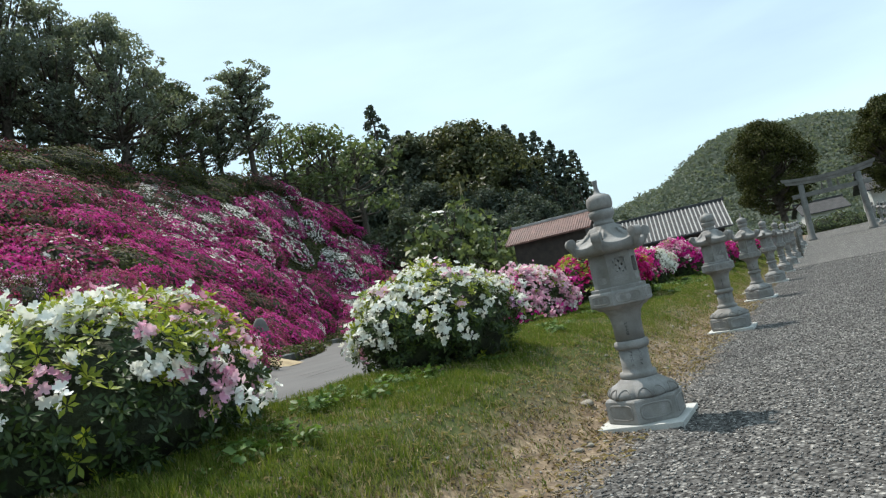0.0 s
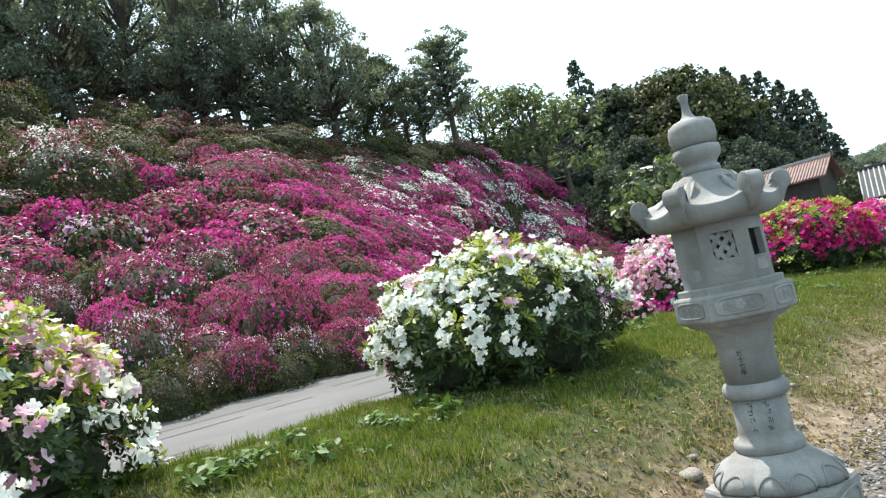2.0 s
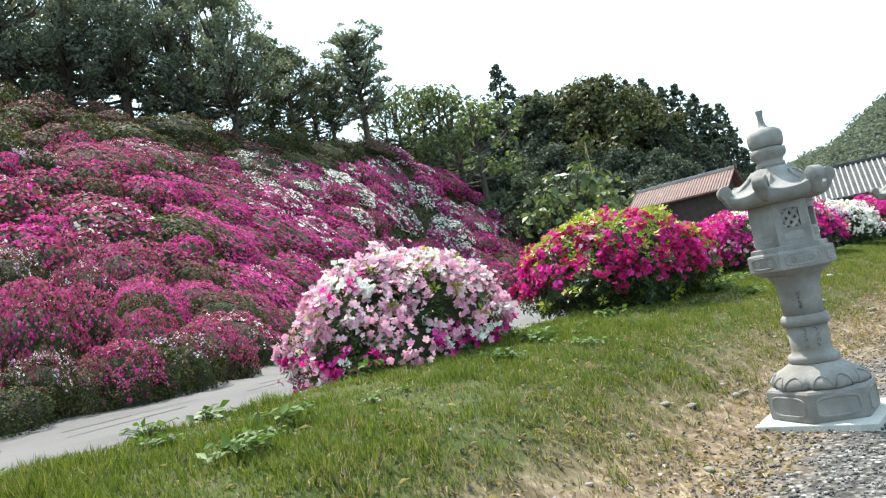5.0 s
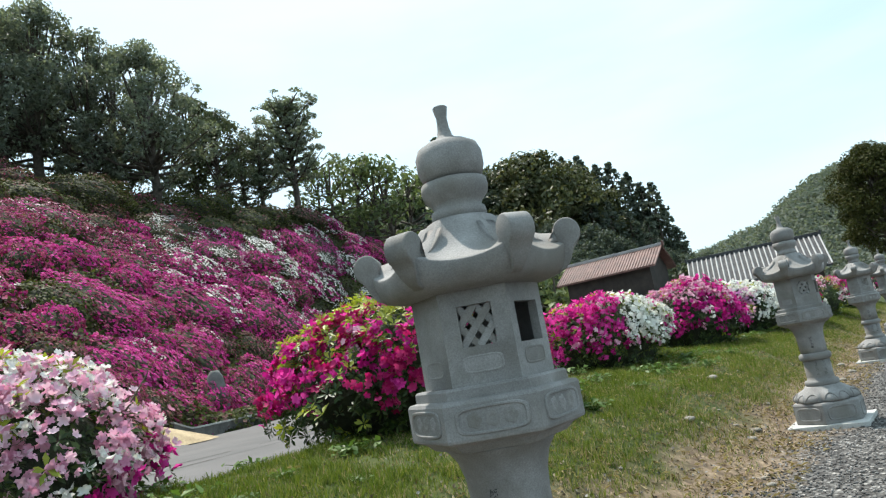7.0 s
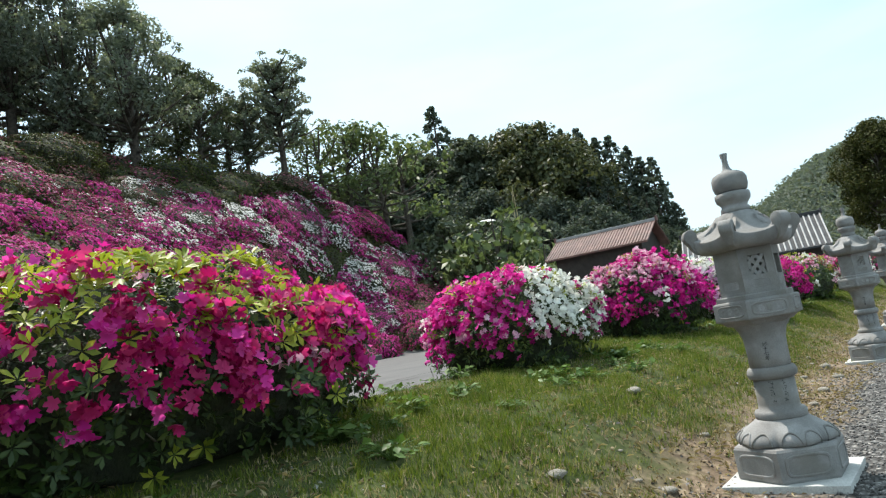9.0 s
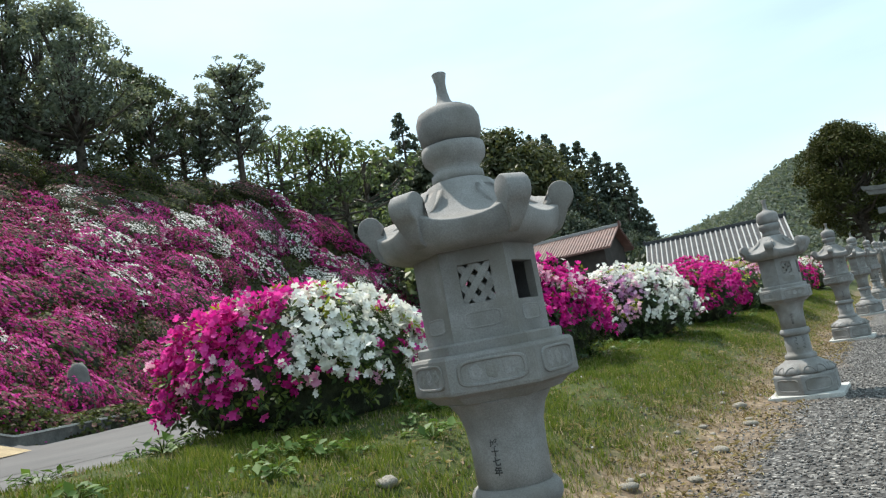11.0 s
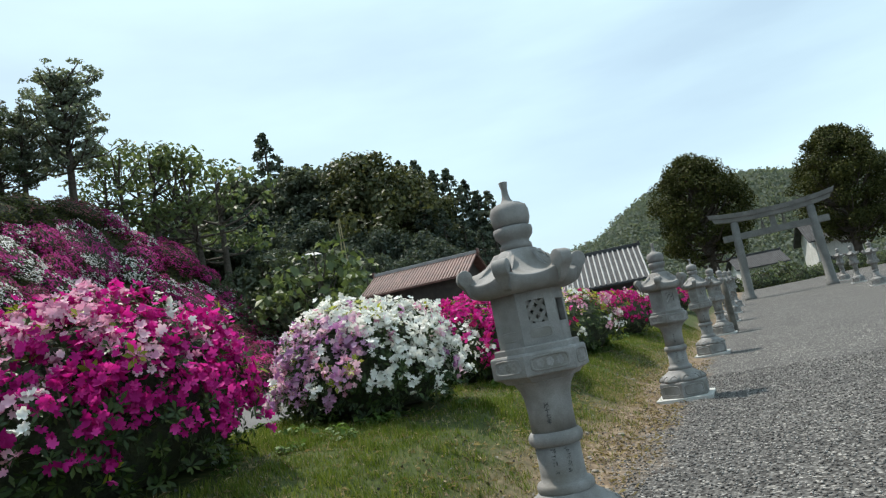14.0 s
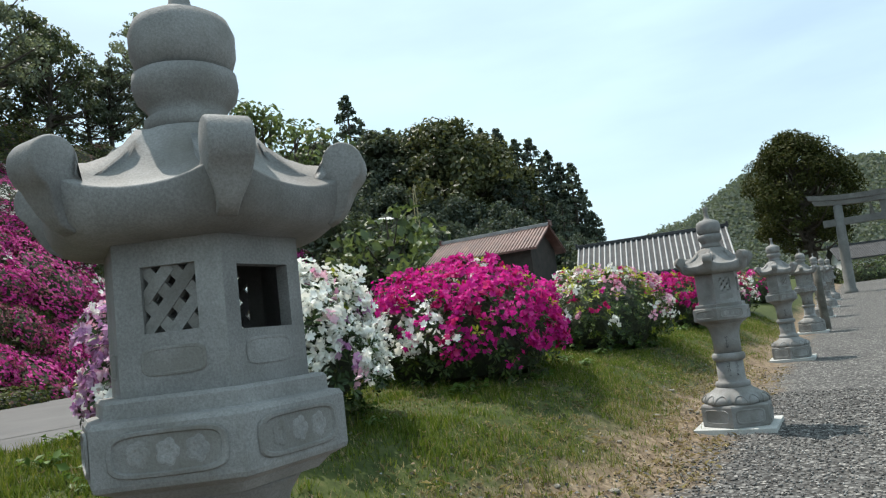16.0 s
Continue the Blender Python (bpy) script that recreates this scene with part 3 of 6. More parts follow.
def stone_lantern():
    root = new("stone_lantern")
    bm = bmesh.new()
    box(bm, -0.43, -0.43, -0.03, 0.43, 0.43, 0.045, 0.006)
    part("base_slab", bm, SLAB, root, "thin pale concrete slab")
    bm = hex_block([(0.405, 0.045), (0.412, 0.06), (0.412, 0.235), (0.40, 0.25), (0.33, 0.255)])
    plinth = part("plinth", bm, STONE, root, "hexagonal granite plinth with carved panels")
    for k in range(6):
        bm = bmesh.new()
        raised_panel(bm, k, 0.412 * 0.866, 0.075, 0.215, 0.165, 0.009)
        part("carved_panel", bm, STONE, plinth)
    lotus = [(0.318, 0.250), (0.338, 0.262), (0.342, 0.285), (0.330, 0.312), (0.300, 0.342), (0.258, 0.368), (0.222, 0.390), (0.200, 0.405)]

    def petals(a, z):
        low = 1 - smooth((z - 0.28) / 0.11)
        lobe = abs(math.cos(3 * a)) ** 0.55
        small = abs(math.cos(6 * a)) ** 0.6
        return 0.90 + 0.15 * low * lobe + 0.05 * (1 - low) + 0.025 * low * small

    part("lotus_base", turned(lotus, 120, petals), STONE, root, "carved lotus petals", True)
    for k in range(12):
        bm = bmesh.new()
        mid = radians(60 * (k // 2) + (-13 if k % 2 else 13))
        loops = []
        for i in range(17):
            t = math.pi * (i / 16)
            a, z = mid + radians(11.5) * math.cos(t), 0.262 + 0.075 * math.sin(t)
            r = float(np.interp(z, [q[1] for q in lotus], [q[0] for q in lotus])) * petals(a, z) + 0.002
            c, n1, n2 = Vector((r * math.cos(a), r * math.sin(a), z)), Vector((math.cos(a), math.sin(a), 0)), Vector((0, 0, 1))
            loops.append([tuple(c + 0.009 * (n1 * math.cos(q) + n2 * math.sin(q))) for q in (0, 1.05, 2.1, 3.14, 4.19, 5.24)])
        rings(bm, loops)
        part("petal_rim", bm, STONE, root, "", True)
    part("lower_shaft", turned([(0.172, 0.40), (0.180, 0.415), (0.182, 0.44), (0.172, 0.457), (0.147, 0.462), (0.143, 0.50), (0.142, 0.665)], 40), STONE, root, "", True)
    part("shaft_ring", turned([(0.146, 0.660), (0.162, 0.667), (0.172, 0.685), (0.174, 0.70), (0.170, 0.718), (0.158, 0.733), (0.146, 0.738)], 40), STONE, root, "", True)
    part("upper_shaft", turned([(0.143, 0.735), (0.144, 0.86), (0.150, 0.93), (0.168, 0.985), (0.195, 1.02), (0.205, 1.028)], 40), STONE, root, "", True)
    rng = random.Random(5)
    bm = bmesh.new()
    glyphs(bm, 0.144, 0.48, 0.655, radians(-86), 0.030, rng)
    glyphs(bm, 0.144, 0.48, 0.655, radians(-52), 0.030, rng)
    part("inscription", bm, INK, root, "columns of small dark carved characters")["kind"] = "stuff"
    for i, sign in enumerate("平成十七年"):
        bm = written(sign, 0.031, 0.1458, radians(-80), 0.912 - 0.031 * i)
        part("carved_character", bm, INK, root, "small dark carved character")
    bm = hex_block([(0.200, 1.022), (0.245, 1.030), (0.275, 1.052), (0.318, 1.066), (0.322, 1.075), (0.322, 1.178), (0.314, 1.188), (0.286, 1.192), (0.286, 1.220), (0.278, 1.227)])
    platform = part("platform", bm, STONE, root, "hexagonal middle platform with carved panels")
    for k in range(6):
        bm = bmesh.new()
        raised_panel(bm, k, 0.322 * 0.866, 1.084, 1.170, 0.128, 0.006)
        part("carved_panel", bm, STONE, platform)
        for u in (-0.062, 0.0, 0.062):
            part("carved_flower", carved_flower(k, 0.322 * 0.866, u, 1.127, 0.027), STONE, platform)
    styles = ("window", "plain", "lattice", "lattice", "plain", "lattice")
    for k, s in enumerate(styles):
        bm, bars = firebox_face(k, 0.207, 0.1195, 1.227, 1.529, s)
        wall = part("firebox_side", bm, STONE, root)
        for m in bars:
            part("lattice_bar", m, STONE, wall)
        bm = bmesh.new()
        raised_panel(bm, k, 0.207, 1.262, 1.318, 0.1195 * 0.60, 0.0022)
        part("carved_panel", bm, STONE, wall)
    part("roof", roof_mesh(), STONE, root, "six-sided roof with sagging slopes", True)
    for k in range(6):
        part("roof_scroll", scroll_mesh(k), STONE, root, "", True)
    part("finial_cup", turned([(0.098, 1.784), (0.108, 1.790), (0.106, 1.818), (0.092, 1.828), (0.100, 1.846), (0.122, 1.868), (0.129, 1.895), (0.126, 1.920), (0.10, 1.928)], 48, lambda a, z: 1 + 0.02 * abs(math.sin(4 * a)) * (1 if 1.84 < z < 1.925 else 0)), STONE, root, "lotus cup under the jewel", True)
    part("finial_jewel", turned([(0.098, 1.924), (0.118, 1.936), (0.130, 1.970), (0.131, 2.018), (0.118, 2.048), (0.085, 2.066), (0.045, 2.078), (0.030, 2.095), (0.023, 2.125), (0.021, 2.160), (0.030, 2.200), (0.026, 2.204)], 40), STONE, root, "onion-shaped jewel with a stem", True)
    girth = {"base_slab": 0.86, "plinth": 0.85, "lotus_base": 0.85, "petal_rim": 0.85, "lower_shaft": 0.90, "shaft_ring": 0.90, "upper_shaft": 0.90, "inscription": 0.90, "carved_character": 0.90, "platform": 0.885, "firebox_side": 0.90, "roof": 0.945, "roof_scroll": 0.945, "finial_cup": 0.89, "finial_jewel": 0.89}
    for ob in root.children:
        k = girth[ob.name.split(".")[0]]
        for o in (ob, *ob.children):
            o.data.transform(Matrix.Diagonal((k, k, 1, 1)))
    return root


LANTERN_Y = (5.78, 12.35, 18.62, 25.18, 31.64, 38.2, 44.75, 51.3, 57.9, 64.4)
lantern = stone_lantern()
tagged(lantern, "grey granite lantern with curled roof beside the gravel drive", "stone lantern", "lanterns along the drive")
for ob in (lantern,):
    ob.matrix_basis = pose(-0.72, LANTERN_Y[0], 0)
for i, y in enumerate(LANTERN_Y[1:]):
    ob = copy_thing(lantern, pose(-0.72, y, height(-0.72, y), 0.5 * math.sin(i * 3.1), 0.5 * math.cos(i * 2.3), 0.8 * math.sin(i * 5)))
    ob.scale = (1, 1, 0.982 if i == 0 else 1.0)
for i, y in enumerate((53.5, 60.0, 66.8, 73.4, 81.8)):
    copy_thing(lantern, pose(5.7, y, height(5.7, y), 0, 0, 180))


# ---------------------------------------------------------------- azalea bushes along the bank
def flower_cloud(points, normals, size, rng):
    """Open five-petalled flowers, each a shallow funnel."""
    n_ = len(points)
    a, b, n = frames(normals, rng)
    s = (size * (0.75 + 0.5 * rng.random(n_)))[:, None]
    vs = [points - n * s * 0.35]
    faces = []
    for i in range(5):
        for o, r, up in ((0.0, 0.60, 0.02), (0.26, 1.00, 0.16), (0.74, 1.00, 0.16)):
            t = 2 * math.pi * (i + o) / 5
            jit = r * (1 + 0.22 * (rng.random((n_, 1)) - 0.5))
            vs.append(points + (a * math.cos(t) + b * math.sin(t)) * s * jit + n * s * (up + 0.30 * (rng.random((n_, 1)) - 0.4)))
        k0, k3 = 1 + 3 * i, 1 + 3 * ((i + 1) % 5)
        faces += [(0, k0, k0 + 1), (0, k0 + 1, k0 + 2), (0, k0 + 2, k3)]
    v = np.stack(vs, axis=1).reshape(-1, 3)
    k = (np.arange(n_) * 16)[:, None, None]
    return v, (k + np.array(faces)[None]).reshape(-1, 3)


def whorls(points, normals, size, rng, count=6):
    """Rosettes of narrow leaves at the ends of the shoots."""
    a, b, n = frames(normals, rng)
    vs, fs = [], []
    m = len(points)
    for i in range(count):
        t = 2 * math.pi * i / count + rng.random((m, 1)) * 0.6
        s = size * (0.7 + 0.6 * rng.random((m, 1)))
        lift = 0.15 + 0.6 * rng.random((m, 1))
        d = unit(a * np.cos(t) + b * np.sin(t) + n * lift)
        w = unit(np.cross(d, n)) * s * 0.17
        base, mid, tip = points + d * s * 0.08, points + d * s * 0.6, points + d * s + n * s * -0.12
        vs.append(np.stack([base, mid + w, tip, mid - w], axis=1))
    v = np.concatenate(vs).reshape(-1, 3)
    k = np.arange(len(v) // 4)[:, None] * 4
    return v, np.concatenate([k + [[0, 3, 2]], k + [[0, 2, 1]]])


def dome(n, rng, rx, ry, h, low, seed, lump=0.16, under=-0.80):
    """Points on a lumpy rounded bush: places and outward directions; low: where the foliage starts."""
    u = rng.random(n)
    cz = under + (1 - under) * u
    ph = rng.random(n) * 2 * math.pi
    r = np.sqrt(np.maximum(1 - cz ** 2, 0))
    d = np.stack([r * np.cos(ph), r * np.sin(ph), cz], axis=1)
    k = np.array([1 + lump * (noise.noise(Vector(q) * 2.2 + Vector((seed, seed * 0.7, 0))) + 0.5 * noise.noise(Vector(q) * 5.1 + Vector((0, seed, 3)))) for q in d])
    zc = low + (h - low) * 0.36
    p = d * k[:, None] * np.array([rx, ry, (h - zc)])
    p[:, 2] += zc
    return p, unit(d / np.array([rx, ry, h - zc])), d


BUSH_SPOTS = []


def azalea_bush(label, x, y, rx, ry, h, blooms, flowers, leaves, seed, young=0.25, size=0.032):
    """blooms: a function of the place on the dome (unit direction) that gives the weights of the colours."""
    rng = np.random.default_rng(seed)
    root = new("azalea_bush")
    root.matrix_basis = pose(x, y, height(x, y) - 0.08, 0, 0, 0)
    tagged(root, label, "azalea bush", "azalea bushes on the grass bank")
    BUSH_SPOTS.append((x, y, rx, ry))
    low = 0.05 * h
    limbs = []
    for i in range(16):
        a = 2 * math.pi * (i + rng.random()) / 16
        e = 0.35 + 0.55 * rng.random()
        q = np.array([rx * e * math.cos(a), ry * e * math.sin(a), h * (0.45 + 0.3 * rng.random())])
        s = np.array([0.10 * math.cos(a), 0.10 * math.sin(a), 0])
        mid = s * 0.5 + q * 0.5 + np.array([0, 0, -0.12 * h]) + rng.normal(size=3) * 0.04
        limbs.append(tube([s, mid * 0.6 + s * 0.4, mid, q], [0.026, 0.020, 0.014, 0.006], 5))
        for j in range(3):
            q2 = mid + (q - mid) * rng.random() + rng.normal(size=3) * np.array([0.22 * rx, 0.22 * ry, 0.12])
            limbs.append(tube([mid, (mid + q2) / 2 + rng.normal(size=3) * 0.03, q2], [0.010, 0.008, 0.004], 4))
    part_mesh("stem_work", joined("stem_work", limbs), STEM, root, "thin dark branching stems")["kind"] = "stuff"
    # Solid filler hull that stops the view through; inner shade is in its colour.
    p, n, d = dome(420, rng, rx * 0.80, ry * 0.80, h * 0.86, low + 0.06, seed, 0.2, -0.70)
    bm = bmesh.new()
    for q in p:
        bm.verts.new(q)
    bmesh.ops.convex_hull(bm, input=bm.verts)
    part("twig_mass", bm, SHADE_CORE, root, "dark filler hull inside the bush, coloured as its inner shade")
    p, n, d = dome(leaves, rng, rx, ry, h, low, seed, 0.2, -0.62)
    full = rng.random(len(p)) < np.interp(d[:, 2], (-0.50, -0.10, 0.15), (0.60, 0.9, 1.0))
    p, n, d = p[full], n[full], d[full]
    depth = 1 - 0.30 * rng.random(len(p)) ** 1.8
    cen = np.array([0, 0, low + (h - low) * 0.36])
    p = cen + (p - cen) * depth[:, None]
    isyoung = (rng.random(len(p)) < young * (0.08 + 1.45 * np.clip(d[:, 2], 0, 1))) & (depth > 0.93)
    up = unit(n + np.array([0, 0, 0.5]) + 0.5 * rng.normal(size=n.shape))
    part_mesh("leaves", joined("leaves", [whorls(p[~isyoung], up[~isyoung], 0.075, rng)]), LEAF, root, "dark green narrow leaves")["kind"] = "stuff"
    if isyoung.any():
        part_mesh("young_leaves", joined("young_leaves", [whorls(p[isyoung] + n[isyoung] * 0.03, up[isyoung], 0.085, rng, 7)]), NEWLEAF, root, "yellow-green young leaves")["kind"] = "stuff"
    p, n, d = dome(flowers, rng, rx * 1.0, ry * 1.0, h * 1.0, low + 0.02, seed, 0.2, -0.55)
    mats = {"white": WHITE, "pink": PINK, "magenta": MAGENTA, "rose": ROSE, "lilac": LILAC}
    picks = {k: [] for k in mats}
    for i in range(len(p)):
        patch = 0.5 + 0.5 * noise.noise(Vector(d[i]) * 2.6 + Vector((seed * 1.7, 0, 5)))
        w = blooms(d[i], patch)
        keep = w.pop("keep", 1.0) * float(smooth((d[i][2] + 0.42) / 0.42))
        if rng.random() > keep:
            continue
        names = list(w)
        q = np.cumsum([w[k] for k in names])
        picks[names[int(np.searchsorted(q, rng.random() * q[-1]))]].append(i)
    for k, ids in picks.items():
        if not ids:
            continue
        ids = np.array(ids)
        reps = 7
        pp = np.repeat(p[ids], reps, axis=0) + rng.normal(size=(len(ids) * reps, 3)) * 0.036
        nn = unit(np.repeat(n[ids], reps, axis=0) + 0.90 * rng.normal(size=(len(ids) * reps, 3)) + np.array([0, 0, 0.20]))
        part_mesh("blossoms", joined("blossoms", [flower_cloud(pp + nn * 0.02, nn, size, rng)]), mats[k], root, k.replace("rose", "rose-red").replace("pink", "pale pink") + " funnel-shaped blossoms")["kind"] = "stuff"
    return root


def top(d, a=0.0, b=0.8):
    return min(1.0, max(0.0, (d[2] - a) / (b - a)))


def mostly_white(d, patch):
    return {"white": 1.0, "pink": 0.10 + 0.25 * (d[1] > 0.5), "lilac": 0.025, "keep": (0.18 + 0.78 * top(d, -0.25, 0.6)) * (1.0 if patch > 0.4 else 0.75)}


def white_and_pink(d, patch):
    return {"white": 0.9 if d[1] < 0.2 else 0.35, "pink": 0.15 + (0.75 if d[1] > 0.1 else 0.1) * patch, "keep": (0.22 + 0.6 * top(d, -0.3, 0.7)) * (1.0 if patch > 0.45 else 0.6)}


def pale_pink(d, patch):
    low = d[2] < 0.05
    return {"pink": 0.9 - 0.5 * low, "white": 0.12 + 0.3 * (d[2] > 0.6), "magenta": 0.03 + (0.8 if low and patch < 0.55 else 0), "keep": 0.5 + 0.5 * top(d, -0.4, 0.3)}


def rose_magenta(d, patch):
    return {"rose": 0.6 if patch > 0.5 else 0.25, "magenta": 0.6 + 0.9 * (patch < 0.5), "pink": 0.04, "keep": (0.32 + 0.42 * top(d, -0.5, 0.5)) * (1.15 if patch > 0.42 else 0.45)}


def magenta_green_crown(d, patch):
    crown = top(d, 0.45, 0.85) * (1.0 if 0.6 * d[0] + 0.5 * d[1] > -0.35 else 0.5)
    return {"rose": 1.0 if patch > 0.45 else 0.5, "magenta": 0.5 + 0.4 * (patch < 0.45), "pink": 0.03, "keep": (0.78 - 0.66 * crown) * (1.1 if patch > 0.42 else 0.6) * (0.25 + 0.75 * top(d, -0.35, 0.15))}


def magenta_white_side(d, patch):
    w = (0.75 * d[0] + 0.65 * d[1] > 0.12 and d[2] > -0.35) or (d[0] < -0.8)
    return {"magenta": 0.15 if w else 1.0, "white": 1.2 if w else 0.02, "pink": 0.05, "keep": 0.55 + 0.4 * top(d, -0.4, 0.4)}


def magenta_pink_top(d, patch):
    return {"magenta": 1.0, "pink": 1.7 if (d[0] < 0.25 or d[1] < -0.2) and d[2] > 0.42 else 0.05, "white": 0.9 if d[0] < -0.45 and d[1] < 0 else 0.02, "keep": 0.6 + 0.4 * top(d, -0.4, 0.4)}


def white_lilac_side(d, patch):
    s = 0.75 * d[0] + 0.65 * d[1] < -0.12 and d[2] < 0.8
    return {"white": 0.2 if s else 1.0, "pink": 0.55 if s else 0.03, "lilac": 0.6 if s else 0.02, "keep": 0.55 + 0.4 * top(d, -0.4, 0.4)}


def bright_magenta(d, patch):
    front = d[1] < -0.15 and d[2] < 0.45 and d[0] < 0.45
    return {"magenta": 0.35 if front else 1.0, "rose": 0.12, "white": 0.9 if front else 0.02, "keep": (0.45 if front else 0.65) + 0.35 * top(d, -0.4, 0.4)}


def pale_mixed(d, patch):
    return {"pink": 0.5, "white": 0.45, "rose": 0.2, "magenta": 0.1, "keep": (0.14 + 0.42 * top(d, -0.4, 0.6)) * (1.2 if patch > 0.45 else 0.6)}


azalea_bush("white and pink azalea bush with fresh yellow-green shoots", -3.75, 2.55, 1.12, 1.38, 1.27, white_and_pink, 600, 2800, 11, 0.95, 0.036)
azalea_bush("large white azalea bush with a few purple blossoms", -3.32, 6.92, 0.96, 1.12, 1.14, mostly_white, 480, 2300, 12, 0.45, 0.035)
azalea_bush("pale pink azalea bush with magenta lower branches", -4.25, 12.05, 0.95, 1.12, 1.36, pale_pink, 900, 1900, 13, 0.22)
azalea_bush("broad rose and magenta azalea bush with yellow-green shoots", -3.85, 16.05, 1.2, 1.65, 1.33, magenta_green_crown, 1450, 3600, 14, 0.95, 0.036)
azalea_bush("magenta azalea bush with a white flowering side", -3.9, 20.85, 0.93, 1.2, 1.14, magenta_white_side, 900, 1900, 15, 0.15)
azalea_bush("magenta azalea bush with a pale pink crown", -3.68, 24.6, 0.98, 1.12, 1.28, magenta_pink_top, 900, 1900, 16, 0.12)
azalea_bush("white azalea bush with a lilac-pink side", -3.42, 27.85, 0.95, 1.08, 1.2, white_lilac_side, 900, 1800, 17, 0.15)
azalea_bush("bright magenta azalea bush beside a white one", -3.3, 31.0, 0.98, 1.4, 1.25, bright_magenta, 900, 1700, 18, 0.1)
azalea_bush("pale mixed azalea bush with sparse blossoms", -3.1, 35.2, 1.0, 1.7, 1.25, pale_mixed, 700, 2000, 19, 0.4)
azalea_bush("rose-red azalea bush far along the bank", -3.0, 40.2, 0.95, 1.5, 1.2, rose_magenta, 600, 1200, 20, 0.3)
azalea_bush("pink and rose azalea bush far along the bank", -3.0, 46.0, 0.95, 1.8, 1.2, pale_mixed, 500, 1000, 21, 0.2)
azalea_bush("rose and magenta azalea bush near the torii", -3.0, 53.0, 0.95, 1.8, 1.2, rose_magenta, 400, 900, 22, 0.2)


# ---------------------------------------------------------------- azaleas on the hillside
def at_bearing(az, d):
    return O[0] - d * math.sin(radians(az)), O[1] + d * math.cos(radians(az))


def fields(points, scale, shift):
    return np.array([noise.noise(Vector(q) * scale + Vector(shift)) for q in points])


def hill_mound_mesh(name, seed, n, tones, cover, sparse, leaf, skirt=-0.5):
    """A clipped azalea mound of unit radius and height: blossoms over the crown, dark leaves and twigs on the steep flanks.
    cover: how high up the blossoms begin; sparse: share of leaves among the blossoms."""
    rng = np.random.default_rng(seed)
    c = skirt + (1 - skirt) * rng.random(n)
    ph = rng.random(n) * 2 * math.pi
    up = np.clip(c, 0, 1)
    r = (1 - up ** 2.3) ** 0.5
    d = np.stack([r * np.cos(ph), r * np.sin(ph), c], axis=1)
    big = fields(d, 1.7, (seed, 0.3 * seed, 0))
    mid = fields(d, 4.3, (0, seed, 3))
    small = fields(d, 10.5, (seed, 7, 1))
    k = 1 + 0.20 * big + 0.19 * mid + 0.09 * small
    p = d * k[:, None]
    nn = unit(np.stack([d[:, 0], d[:, 1], np.maximum(c, 0) ** 1.3 + 0.10], axis=1) + 0.55 * rng.normal(size=(n, 3)))
    p = p * (1 - 0.06 * rng.random((n, 1)))
    v, f = flakes(p, nn, leaf, rng, 0.75)
    patch = 0.7 * fields(d, 2.6, (seed, 1, 0)) + 0.5 * fields(d, 6.5, (2, seed, 0)) + 0.07 * rng.normal(size=n)
    order = np.argsort(np.argsort(patch)) / n
    mi = np.zeros(n, int)
    edge = 0.0
    for i, (_, share) in enumerate(tones):
        mi[order >= edge] = i
        edge += share
    green, twig = len(tones), len(tones) + 1
    bloom = (c + 0.45 * mid + 0.30 * small + 0.10 * rng.normal(size=n) > cover) & (rng.random(n) > sparse) & (mid + 0.7 * small + 0.10 * rng.normal(size=n) > -0.40)
    mi[~bloom] = np.where(rng.random(n) < 0.62, green, twig)[~bloom]
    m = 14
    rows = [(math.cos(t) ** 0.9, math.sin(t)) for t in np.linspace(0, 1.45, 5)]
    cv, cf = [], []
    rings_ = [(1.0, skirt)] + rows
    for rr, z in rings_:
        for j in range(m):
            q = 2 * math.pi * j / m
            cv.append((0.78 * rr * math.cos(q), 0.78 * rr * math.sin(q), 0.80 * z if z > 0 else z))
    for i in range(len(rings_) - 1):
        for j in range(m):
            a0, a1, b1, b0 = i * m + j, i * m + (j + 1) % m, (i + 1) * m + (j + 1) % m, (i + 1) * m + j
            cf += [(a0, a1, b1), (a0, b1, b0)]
    def piece(sel, kind, mats, first):
        two = np.concatenate([sel, sel])
        me = mesh_of(name + kind, v, f[two])
        for t in mats:
            me.materials.append(t)
        me.polygons.foreach_set("material_index", np.concatenate([mi, mi])[two] - first)
        me.update()
        return me

    # Added filler inside the leaves, coloured near-black for the mound's inner shade.
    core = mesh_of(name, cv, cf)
    core.materials.append(SHADE_CORE)
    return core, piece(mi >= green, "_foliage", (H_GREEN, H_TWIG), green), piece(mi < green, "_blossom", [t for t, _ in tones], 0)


def plant(name, meshes_, m, cover="blossom_cover"):
    """A shrub: its filler core with shade in the colour, the leaves round it and what covers the crown."""
    ob = new(name, meshes_[0])
    ob.matrix_basis = m
    for part_name, me in (("foliage", meshes_[1]), (cover, meshes_[2])):
        child = new(part_name, me)
        child.parent = ob
        child["kind"] = "stuff"
    return ob


